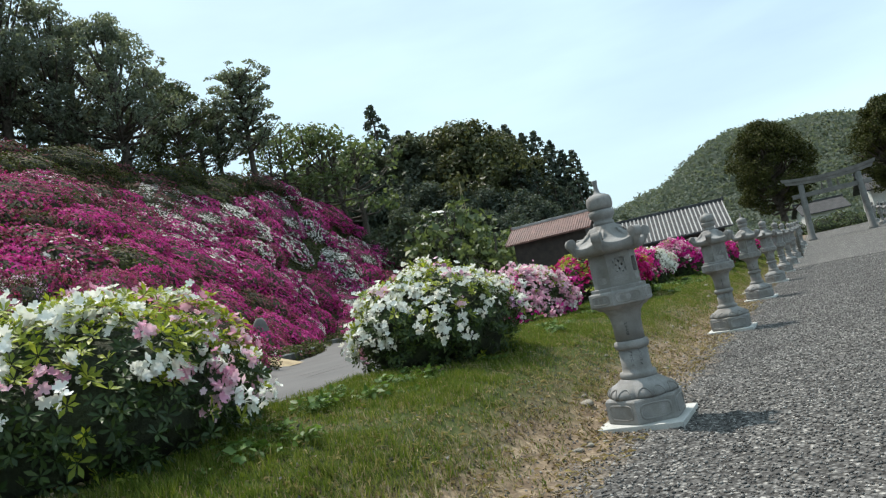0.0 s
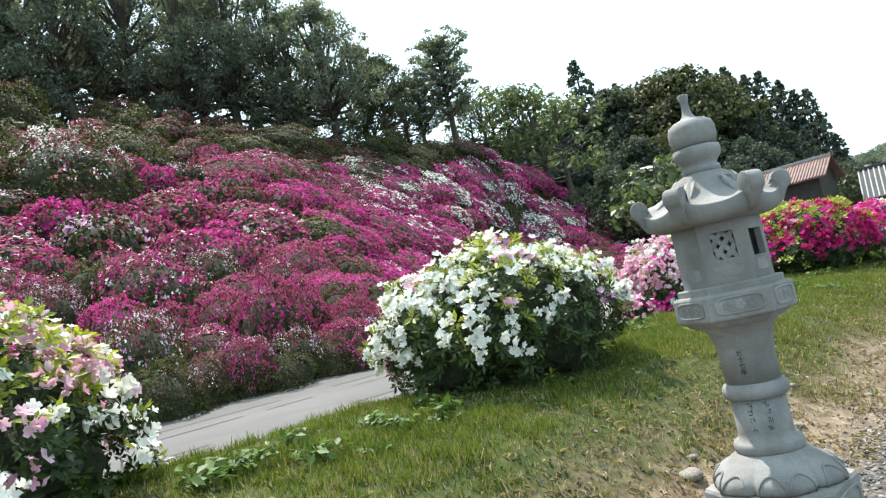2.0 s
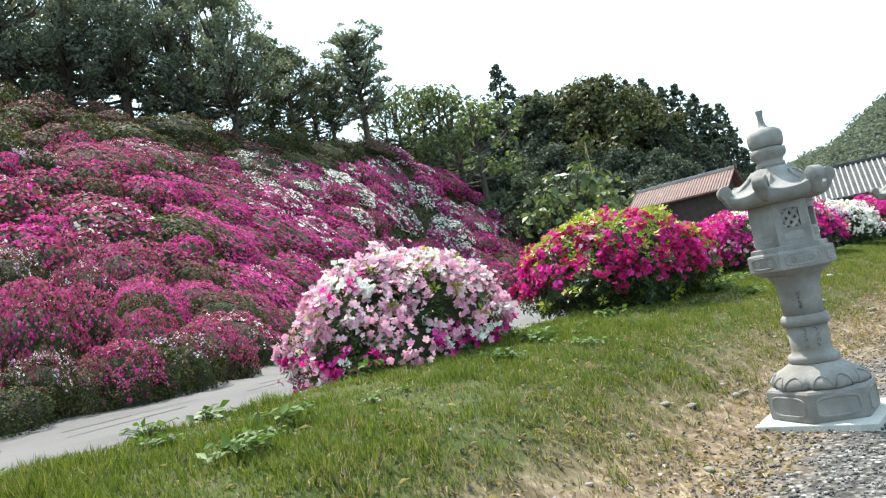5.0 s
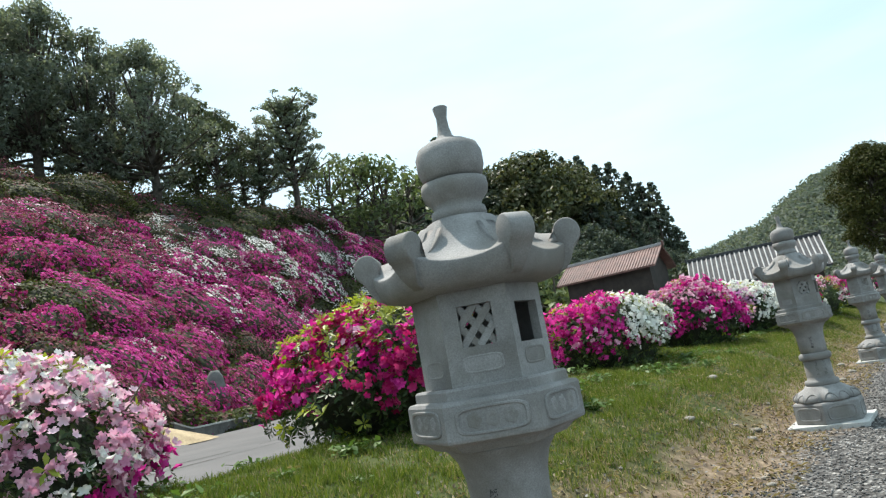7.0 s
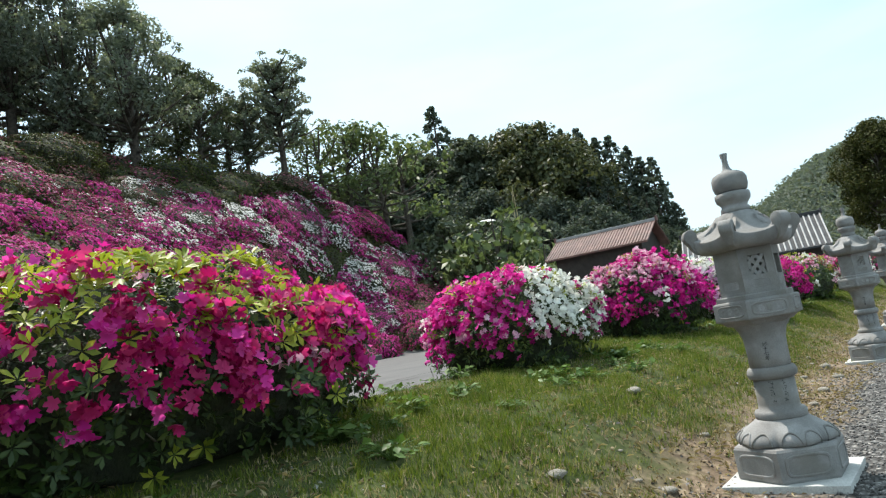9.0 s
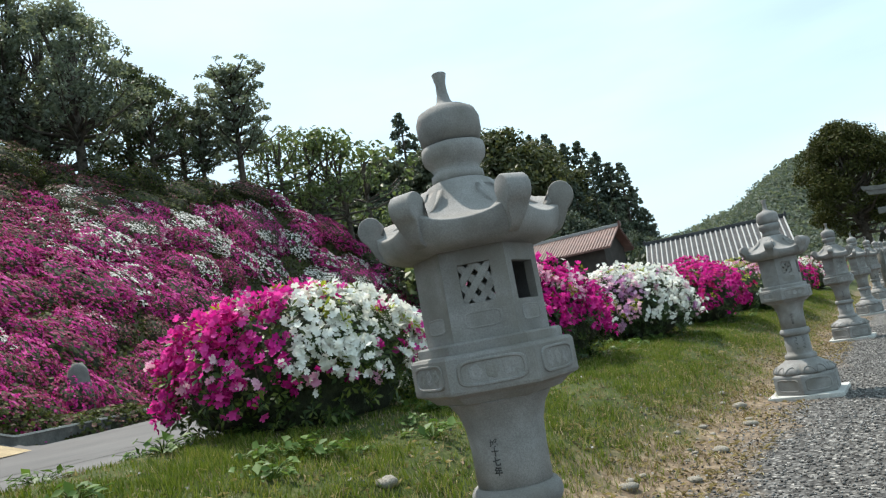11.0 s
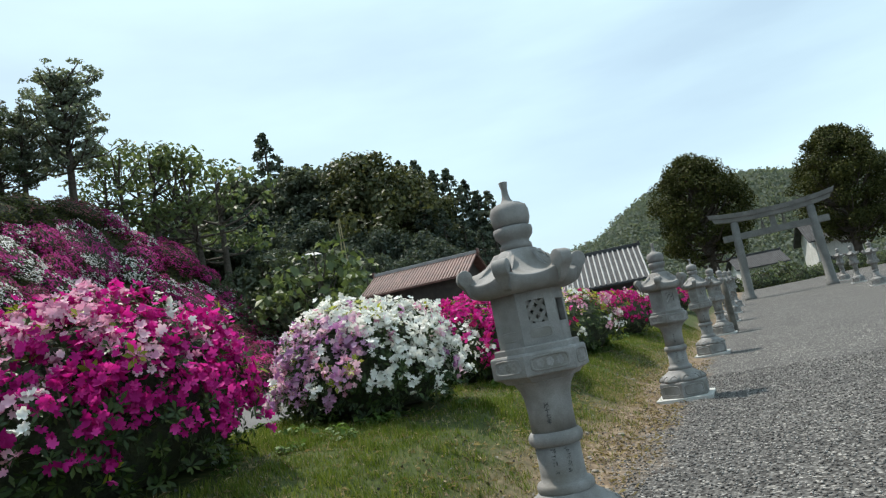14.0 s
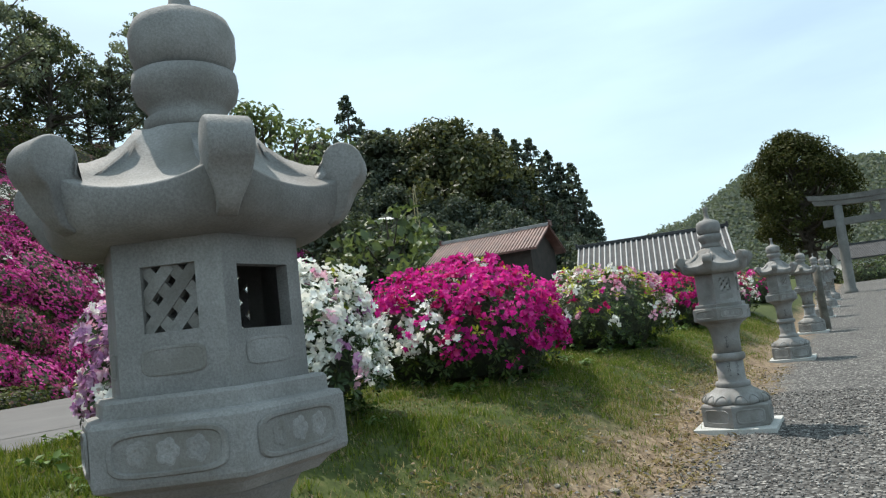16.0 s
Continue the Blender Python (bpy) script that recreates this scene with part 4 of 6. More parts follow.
HILL_KINDS = {
    "magenta": ([(H_MAG, 0.72), (H_ROSE, 0.28)], -0.22, 0.08, "magenta flowering azalea mound on the hillside"),
    "rose": ([(H_ROSE, 0.62), (H_MAG, 0.30), (H_FADE, 0.08)], 0.08, 0.22, "rose-red flowering azalea mound on the hillside"),
    "white": ([(H_WHITE, 0.66), (H_GREEN, 0.12), (H_MAG, 0.22)], -0.02, 0.16, "white flowering azalea mound on the hillside"),
    "mixed": ([(H_WHITE, 0.30), (H_ROSE, 0.14), (H_MAG, 0.56)], -0.15, 0.09, "magenta azalea mound with white drifts on the hillside"),
    "pale_rose": ([(PINK, 0.10), (H_ROSE, 0.55), (H_MAG, 0.27), (H_WHITE, 0.08)], 0.20, 0.28, "rose azalea mound with paler blossoms on its crown"),
    "pale_crown": ([(H_WHITE, 0.30), (H_ROSE, 0.26), (H_FADE, 0.22), (H_GREEN, 0.22)], 0.56, 0.32, "dark green azalea mound with a pale flowering crown"),
    "lilac": ([(LILAC, 0.28), (H_WHITE, 0.24), (H_FADE, 0.28), (H_ROSE, 0.20)], 0.34, 0.52, "dark azalea mound with sparse lilac-white blossoms"),
    "faded": ([(H_FADE, 0.70), (H_ROSE, 0.30)], 0.30, 0.45, "fading reddish azalea mound on the hillside"),
    "green": ([(H_GREEN, 0.80), (H_FADE, 0.20)], 0.30, 0.40, "dark green azalea mound without blossoms on the hillside"),
}
hill_meshes = {k: [hill_mound_mesh("hill_azalea", 100 + i * 7 + j, 2300, v[0], v[1], v[2], 0.056) for j in range(2)] for i, (k, v) in enumerate(HILL_KINDS.items())}
near_meshes = {k: hill_mound_mesh("hill_azalea", 300 + i * 7, 8500, v[0], v[1] + 0.24, v[2], 0.026) for i, (k, v) in enumerate(HILL_KINDS.items())}
wide_meshes = {k: hill_mound_mesh("hill_azalea", 200 + i * 7, 5200, v[0], v[1], v[2], 0.036) for i, (k, v) in enumerate(HILL_KINDS.items())}
broad_meshes = {k: hill_mound_mesh("hill_azalea", 500 + i * 7, 13000, HILL_KINDS[k][0], HILL_KINDS[k][1], HILL_KINDS[k][2], 0.021) for i, k in enumerate(("pale_crown", "rose", "mixed", "faded", "green"))}

# the mounds that stand out: x, y at the front of the foot, half width, height, kind
LOW_MOUNDS = [
    (-31.4, 13.5, 2.9, 2.3, "lilac"), (-23.0, 12.0, 2.9, 2.5, "pale_rose"), (-17.6, 9.3, 1.7, 2.1, "lilac"), (-18.2, 13.4, 1.9, 2.5, "rose"), (-19.6, 15.2, 1.6, 2.2, "rose"),
    (-26.4, 15.8, 1.8, 1.8, "lilac"), (-35.2, 18.5, 3.5, 2.3, "rose"), (-32.7, 22.3, 3.6, 2.3, "pale_rose"), (-35.6, 29.5, 3.9, 2.6, "magenta"), (-26.0, 19.6, 2.6, 2.2, "rose"),
    (-21.8, 18.2, 1.9, 1.9, "magenta"), (-24.5, 24.0, 2.4, 1.9, "rose"), (-29.5, 27.5, 2.8, 2.0, "magenta"),
]
HIGH_MOUNDS = [
    (-42.6, 16.3, 7.4, 5.0, "pale_crown"), (-46.7, 29.0, 5.2, 2.6, "rose"), (-56.5, 49.3, 5.4, 3.2, "pale_crown"), (-53.8, 51.5, 6.3, 3.2, "mixed"), (-59.7, 71.1, 6.6, 3.0, "mixed"),
    (-42.4, 39.8, 4.9, 2.7, "magenta"), (-45.8, 50.6, 4.7, 2.6, "magenta"), (-56.8, 69.0, 3.6, 2.2, "white"), (-73.0, 31.0, 7.0, 3.6, "faded"), (-68.0, 20.0, 8.5, 4.0, "green"),
    (-63.2, 44.8, 8.0, 3.0, "green"), (-57.0, 83.5, 5.6, 3.0, "mixed"), (-53.5, 84.5, 4.0, 2.2, "rose"), (-52.5, 36.5, 4.6, 2.4, "pale_rose"),
]


def slope_turn(x, y):
    """The turn that leans a mound with the ground, the more the steeper it is, and how far it is clipped lower there."""
    e = 2.5
    n = Vector((height(x - e, y) - height(x + e, y), height(x, y - e) - height(x, y + e), 2 * e)).normalized()
    steep = math.hypot(n.x, n.y) / n.z
    share, low = np.interp(steep, (0.3, 0.7), (0.35, 0.85)), np.interp(steep, (0.35, 0.8), (1.0, 0.55))
    return Vector((0, 0, 1)).lerp(n, float(share)).normalized().to_track_quat("Z", "Y").to_matrix().to_4x4(), float(low)


def mound(x, y, rx, ry, h, turn, kind, pick):
    near = math.hypot(x - O[0], y - O[1]) < 30
    lean, low = slope_turn(x, y)
    broad = rx > 5 and kind in broad_meshes
    ob = plant("hillside_azalea", near_meshes[kind] if near else broad_meshes[kind] if broad else wide_meshes[kind] if rx > 3.6 else hill_meshes[kind][pick], pose(x, y, height(x, y) - 0.1) @ lean @ pose(0, 0, 0, 0, 0, turn) @ Matrix.Diagonal((rx, ry, h * low, 1)))
    tagged(ob, HILL_KINDS[kind][3], "azalea shrub", "azalea shrubs covering the hillside")


def scatter_hill():
    rng = random.Random(21)
    placed = []
    for i, (x, y, r, h, kind) in enumerate(LOW_MOUNDS + HIGH_MOUNDS):
        away = Vector((x - 0.7, y - 4.0)).normalized()
        deep = min(r * 0.75, 4.2)
        x, y = x + away.x * deep, y + away.y * deep
        placed.append((x, y, r * 0.92))
        mound(x, y, r, deep, h, math.degrees(math.atan2(away.y, away.x)) + 90, kind, i % 2)
    tries = 0
    while len(placed) < 288 and tries < 90000:
        tries += 1
        az = rng.uniform(34.5, 63) if len(placed) < 190 and tries < 40000 else rng.uniform(60, 112)
        f, c = float(np.interp(az, AZ, FOOT)), float(np.interp(az, AZ, CREST))
        u = rng.random() ** 0.9 * 1.04 - 0.01
        d = f + (c - f) * u
        if rng.random() > max(d / 85, 0.7 if u < 0.2 else 0) or (az < 66.5 and d - f < (1.0 if az < 44 else 3.0)):
            continue
        r = (1.55 + 0.020 * (d - 16)) * rng.uniform(0.7, 1.35)
        x, y = at_bearing(az, d)
        if d - r * (0.4 if az < 62 else 1.0) < f + 0.3 or any((x - p) ** 2 + (y - q) ** 2 < ((0.56 if az < 62 else 0.68) * (r + t)) ** 2 for p, q, t in placed):
            continue
        placed.append((x, y, r))
        v = rng.random()
        if u > float(np.interp(az, (36, 42, 49, 50, 70, 80), (1.10, 1.08, 0.94, 0.86, 0.74, 0.64))):
            kind = "green" if v < 0.70 else "faded"
        elif az > 66:
            kind = "rose" if v < 0.36 else "pale_rose" if v < 0.60 else "faded" if v < 0.72 else "lilac" if v < 0.84 else "magenta" if v < 0.92 else "green"
        elif u > 0.45 and az < 58:
            kind = "white" if v < 0.18 else "mixed" if v < 0.50 else "magenta" if v < 0.84 else "rose"
        elif az < 50:
            kind = "magenta" if v < 0.46 else "rose" if v < 0.72 else "mixed" if v < 0.94 else "faded"
        else:
            kind = "magenta" if v < 0.46 else "rose" if v < 0.74 else "mixed" if v < 0.82 else "pale_rose" if v < 0.93 else "faded"
        mound(x, y, r * rng.uniform(1.0, 1.35), r * 0.9, (1.25 + 0.013 * d) * rng.uniform(0.8, 1.25), math.degrees(math.atan2(y - 8, x - 0.6)) + 90 + rng.uniform(-25, 25), kind, rng.randrange(2))
    for i in range(12):
        az = 72 + 2.8 * i
        x, y = at_bearing(az, float(np.interp(az, AZ, FOOT)) + rng.uniform(1.0, 1.6))
        r = rng.uniform(0.9, 1.25)
        mound(x, y, r, r, rng.uniform(0.9, 1.4), rng.uniform(0, 360), ("rose", "faded", "lilac", "green")[i % 4], i % 2)


scatter_hill()


def hill_undergrowth():
    """Low leaves and dry twigs on the ground between the mounds."""
    rng = np.random.default_rng(71)
    n = 190000
    az = 34 + 92 * rng.random(n) ** 1.3
    f, c = np.interp(az, AZ, FOOT), np.interp(az, AZ, CREST)
    d = f + 1.0 + (c - f) * rng.random(n) * 1.12
    keep = rng.random(n) < d / 105
    az, d = az[keep], d[keep]
    x, y = O[0] - d * np.sin(np.radians(az)), O[1] + d * np.cos(np.radians(az))
    m = len(x)
    tuft = np.array([noise.noise(Vector((float(p) * 0.35, float(q) * 0.35, 3.0))) for p, q in zip(x, y)])
    p = np.stack([x, y, land(x, y) + 0.1 + np.clip(0.5 + 0.9 * tuft, 0.05, 1.1) * rng.random(m)], axis=1)
    nn = unit(np.array([0.35, -0.35, 0.9]) + 0.6 * rng.normal(size=(m, 3)))
    dry = rng.random(m) < 0.28 + 0.5 * tuft
    for sel, mat, label in ((~dry, H_GREEN, "dark green leaves between the azalea mounds"), (dry, H_TWIG, "brown twigs between the azalea mounds")):
        v, f2 = flakes(p[sel], nn[sel], 0.15, rng, 0.7)
        tagged(part_mesh("hillside_undergrowth", mesh_of("hillside_undergrowth", v, f2), mat), label, "undergrowth", kind="stuff")


hill_undergrowth()


# ---------------------------------------------------------------- trees
def crown_clumps(centres, radii, per, leaf, rng, flat=0.8, upward=0.3):
    ps, ns = [], []
    for c, r in zip(centres, radii):
        k = max(8, int(per * r * r))
        d = unit(rng.normal(size=(k, 3)))
        rad = r * (0.55 + 0.5 * rng.random((k, 1)))
        ps.append(np.asarray(c) + d * rad * np.array([1, 1, flat]))
        ns.append(unit(d + np.array([0, 0, upward]) + 0.7 * rng.normal(size=(k, 3))))
    return flakes(np.concatenate(ps), np.concatenate(ns), leaf, rng, 0.62)


def broad_tree(seed, h, spread, leaf, crown_mat, name="tree", base=0.28, clumps=60, per=34, trunk=0.025, lump=(0.13, 0.14)):
    rng = np.random.default_rng(seed)
    root = new(name)
    limbs, centres, radii = [], [], []
    lean = rng.normal(size=2) * 0.04 * h
    limbs.append(tube([(0, 0, -0.6), (lean[0] * 0.3, lean[1] * 0.3, h * 0.3), (lean[0], lean[1], h * 0.62), (lean[0] * 1.3, lean[1] * 1.3, h * 0.86)], [h * trunk, h * trunk * 0.8, h * trunk * 0.5, h * trunk * 0.15], 8))
    for i in range(clumps):
        a = rng.random() * 2 * math.pi
        t = base + (1 - base) * rng.random() ** 0.85
        env = math.sin(math.pi * min(1, max(0.08, (t - base) / (1 - base) * 0.82 + 0.16))) ** 0.7
        e = spread * env * (0.45 + 0.6 * rng.random())
        q = np.array([lean[0] * t + e * math.cos(a), lean[1] * t + e * math.sin(a), h * t * 0.94])
        r = spread * (lump[0] + lump[1] * rng.random())
        centres.append(q)
        radii.append(r)
        if i % 2 == 0:
            z0 = h * (base * 0.75 + (t - base) * 0.6)
            s = np.array([lean[0] * 0.6, lean[1] * 0.6, z0])
            limbs.append(tube([s, (s * 0.45 + q * 0.55) + np.array([0, 0, -0.04 * h]), q], [h * trunk * 0.38, h * trunk * 0.24, h * trunk * 0.08], 5))
    part_mesh("trunk", joined("trunk", limbs), BARK, root, "dark trunk with spreading limbs")
    part_mesh("crown", joined("crown", [crown_clumps(centres, radii, per, leaf, rng)]), crown_mat, root)["kind"] = "stuff"
    return root


def conifer(seed, h, spread, leaf, crown_mat, name="cedar_tree", base=0.12, tiers=26, ragged=0.35, per=30):
    rng = np.random.default_rng(seed)
    root = new(name)
    limbs = [tube([(0, 0, -0.6), (0, 0, h * 0.5), (0.1, 0, h * 0.98)], [h * 0.022, h * 0.014, h * 0.003], 7)]
    centres, radii = [], []
    for i in range(tiers):
        t = base + (1 - base) * i / (tiers - 1)
        e = spread * (1 - (t - base) / (1 - base)) ** 0.62
        for j in range(5 + int(7 * (1 - t))):
            a = rng.random() * 2 * math.pi
            l = e * (1 - ragged * rng.random())
            q = np.array([l * 0.72 * math.cos(a), l * 0.72 * math.sin(a), h * t - 0.18 * l])
            centres.append(q)
            radii.append(max(0.15 * spread * (1 - t * 0.7), 0.3))
            if j < 2:
                limbs.append(tube([(0, 0, h * t), q], [h * 0.005, h * 0.002], 4))
    part_mesh("trunk", joined("trunk", limbs), BARK, root, "straight trunk")
    part_mesh("crown", joined("crown", [crown_clumps(centres, radii, per, leaf, rng, 0.7, 0.2)]), crown_mat, root)["kind"] = "stuff"
    return root


def pine(seed, h, spread, name="pine_tree"):
    """An open, ragged pine with flat plates of needles and bare limbs between."""
    rng = np.random.default_rng(seed)
    root = new(name)
    limbs = [tube([(0, 0, -0.6), (0.02 * h, 0, h * 0.4), (-0.02 * h, 0.02 * h, h * 0.75), (0.02 * h, 0, h * 0.98)], [h * 0.028, h * 0.021, h * 0.013, h * 0.004], 7)]
    centres, radii = [], []
    for i in range(64):
        t = 0.32 + 0.66 * (i / 63)
        a = i * 2.4 + rng.random()
        l = spread * (1.0 - 0.52 * t) * (0.45 + 0.75 * rng.random())
        q = np.array([l * math.cos(a), l * math.sin(a), h * t + 0.32 * l])
        limbs.append(tube([(0, 0, h * t * 0.95), q * np.array([0.6, 0.6, 1]) + np.array([0, 0, -0.25 * l]), q], [h * 0.009, h * 0.006, h * 0.002], 5))
        for k in range(3):
            centres.append(q * np.array([0.4 + 0.3 * k, 0.4 + 0.3 * k, 1]) + np.array([0, 0, -0.14 * l * (2 - k)]) + rng.normal(size=3) * 0.3)
            radii.append(spread * (0.07 + 0.08 * rng.random()))
    part_mesh("trunk", joined("trunk", limbs), BARK, root, "bare dark limbs")
    part_mesh("crown", joined("crown", [crown_clumps(centres, radii, 120, 0.17, rng, 0.5, 0.4)]), TREE_HAZED, root)["kind"] = "stuff"
    return root


def put(ob, az, d, turn=0.0, scale=1.0, sink=0.3, first=False):
    x, y = at_bearing(az, d)
    m = pose(x, y, height(x, y) - sink, 0, 0, turn) @ Matrix.Diagonal((scale, scale, scale, 1))
    if first:
        ob.matrix_basis = m
    else:
        ob = copy_thing(ob, pose(x, y, height(x, y) - sink, 0, 0, turn))
        ob.scale = (scale, scale, scale)
    return ob


def put_to(ob, az, d, el, h, first=False):
    """Plant a tree of height h so that its top stands el degrees above the eye level seen from the drive."""
    x, y = at_bearing(az, d)
    s = (d * math.tan(radians(el)) + 1.25 - height(x, y) + 0.3) / h
    return put(ob, az, d, (az * 77) % 360, max(0.35, s), 0.3, first)


def plant_trees():
    rng = random.Random(4)
    big = tagged(broad_tree(31, 21, 6.6, 0.19, TREE_HAZED, "evergreen_tree", 0.14, 140, 78, 0.025, (0.09, 0.12)), "tall dark evergreen tree on the azalea hill", "tree", "trees on the crest")
    big2 = tagged(broad_tree(32, 19, 5.6, 0.18, TREE_HAZED, "evergreen_tree", 0.16, 110, 82, 0.025, (0.09, 0.13)), "tall dark evergreen tree on the azalea hill", "tree", "trees on the crest")
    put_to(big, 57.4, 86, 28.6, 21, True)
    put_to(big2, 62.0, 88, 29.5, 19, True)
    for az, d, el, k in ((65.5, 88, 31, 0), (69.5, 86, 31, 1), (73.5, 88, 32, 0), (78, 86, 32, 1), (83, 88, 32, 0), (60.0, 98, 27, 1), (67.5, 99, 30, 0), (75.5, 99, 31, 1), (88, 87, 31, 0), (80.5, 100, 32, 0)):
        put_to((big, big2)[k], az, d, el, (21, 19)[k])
    mid = tagged(broad_tree(33, 14, 4.8, 0.18, TREE_MID, "broadleaf_tree", 0.2, 90, 95, 0.025, (0.09, 0.13)), "mid-green broadleaf tree on the crest", "tree", "trees on the crest")
    put_to(mid, 52.8, 92, 23.4, 14, True)
    put_to(mid, 54.3, 96, 24.6, 14)
    put_to(mid, 50.6, 98, 20.6, 14)
    p = tagged(pine(34, 14.5, 5.6), "ragged pine tree standing alone on the crest", "tree")
    put_to(p, 46.5, 100, 23.4, 14.5, True)
    put_to(p, 49.2, 98, 20.8, 14.5)
    light = tagged(broad_tree(35, 8.5, 4.2, 0.20, TREE_LIGHT, "light_green_tree", 0.32, 34, 46, 0.028, (0.10, 0.10)), "light green spreading tree on the crest", "tree", "light trees on the crest")
    put_to(light, 43.4, 106, 18.7, 8.5, True)
    for az, d, el in ((41.6, 108, 18.8), (40.4, 110, 17.6), (38.8, 110, 17.8), (44.8, 108, 17.6), (37.2, 112, 17.0), (42.4, 112, 18.0)):
        put_to(light, az, d, el, 8.5)


plant_trees()


# ---------------------------------------------------------------- woods behind the yard
def plant_woods():
    rng = random.Random(8)
    cedar = tagged(conifer(41, 15, 5.4, 0.26, CEDAR_HAZED, tiers=34, per=34, ragged=0.5), "dark cedar tree in the wood behind the yard", "tree", "trees of the wood")
    put_to(cedar, 33.9, 150, 18.4, 15, True)
    for az, d, el in ((22.6, 150, 14.6), (21.3, 148, 13.6), (20.2, 150, 13.5), (19.0, 152, 12.4), (18.2, 150, 11.4), (17.4, 148, 11.2), (16.9, 152, 9.2), (23.8, 152, 14.8), (31.0, 156, 15.8), (16.2, 146, 7.4), (19.6, 138, 9.6), (21.0, 136, 10.6), (18.3, 136, 8.6), (22.4, 136, 11.4)):
        put_to(cedar, az, d, el, 15)
    gold = tagged(broad_tree(42, 14, 6.2, 0.21, TREE_GOLD, "broadleaf_tree", 0.08, 110, 80), "broad evergreen tree with golden new leaves", "tree", "trees of the wood")
    put_to(gold, 26.4, 140, 16.0, 14, True)
    put_to(gold, 28.4, 146, 15.6, 14)
    put_to(gold, 24.8, 144, 14.6, 14)
    dark = tagged(broad_tree(43, 12, 5.0, 0.20, CEDAR_HAZED, "broadleaf_tree", 0.06, 110, 78), "dark broadleaf tree in the wood behind the yard", "tree", "trees of the wood")
    put_to(dark, 30.6, 150, 15.6, 12, True)
    for az, d, el in ((36.5, 150, 15.4), (38.2, 152, 15.2), (40.0, 150, 14.6), (42.0, 150, 14.4), (35.0, 138, 13.2), (32.6, 136, 12.4), (30.2, 132, 11.6), (28.0, 128, 10.4), (25.6, 126, 10.2), (23.2, 126, 9.4), (21.2, 124, 8.0), (37.2, 136, 12.6), (39.2, 136, 12.0), (19.2, 124, 6.4), (17.6, 126, 6.0), (16.0, 128, 5.4), (33.6, 122, 10.0), (29.4, 120, 9.0), (26.6, 118, 8.2), (24.2, 116, 7.6), (14.6, 132, 5.2)):
        put_to(dark, az, d, el, 12)
    bamboo = tagged(broad_tree(44, 12, 2.6, 0.19, BAMBOO, "bamboo_clump", 0.1, 90, 190, 0.012), "pale feathery bamboo clump in the wood", "bamboo", "bamboo in the wood")
    put_to(bamboo, 32.4, 142, 16.2, 12, True)
    for az, d, el in ((35.4, 142, 15.8), (36.6, 140, 15.6), (34.6, 140, 15.4), (31.4, 142, 15.9), (30.2, 140, 15.6), (37.8, 142, 15.4), (33.2, 140, 15.0), (29.2, 142, 15.2)):
        put_to(bamboo, az, d, el, 12)
    low = tagged(broad_tree(45, 5.5, 3.2, 0.24, TREE_MID, "garden_tree", 0.05, 60, 34), "rounded mid-green garden tree below the wood", "tree", "low trees below the wood")
    put_to(low, 36.2, 104, 8.8, 5.5, True)
    for az, d, el in ((34.0, 103, 9.4), (32.4, 100, 8.2), (30.2, 102, 7.2), (28.6, 98, 6.2), (35.4, 96, 6.8), (33.0, 94, 6.0), (37.8, 100, 8.2), (24.0, 102, 6.2), (22.6, 104, 5.6), (21.0, 104, 5.0), (17.0, 104, 4.6), (15.4, 108, 4.8), (13.6, 110, 4.4)):
        put_to(low, az, d, el, 5.5)
    bright = tagged(broad_tree(46, 5.0, 2.6, 0.22, TREE_LIGHT, "bright_shrub_tree", 0.05, 50, 36), "bright green rounded young tree", "tree", "low trees below the wood")
    put_to(bright, 30.4, 98, 10.2, 5.0, True)
    for az, d, el in ((27.2, 90, 7.4), (26.0, 92, 6.6), (31.6, 104, 9.4)):
        put_to(bright, az, d, el, 5.0)
    clip = tagged(broad_tree(47, 17, 5.2, 0.14, CYPRESS, "clipped_conifer", 0.24, 230, 150, 0.03), "large rounded dark conifer beside the torii", "tree", "large conifers by the torii")
    for i, (x, y, topz, turn) in enumerate(((-3.3, 112, 19.9, 0), (10.9, 106, 17.6, 120))):
        s = (topz - height(x, y)) / 17
        if i == 0:
            clip.matrix_basis = pose(x, y, height(x, y) - 0.3, 0, 0, turn) @ Matrix.Diagonal((s, s, s, 1))
        else:
            c = copy_thing(clip, pose(x, y, height(x, y) - 0.3, 0, 0, turn))
            c.scale = (s, s, s)


plant_woods()


# Lightened green: some of the distance haze sits in this base colour.
HAZED_SOIL = grainy("hazed_woodland", [(0.3, (0.06, 0.075, 0.045)), (0.6, (0.085, 0.105, 0.06)), (0.8, (0.12, 0.14, 0.08))], 0.05, 0.6, 0.95, 0.7, 0.8)


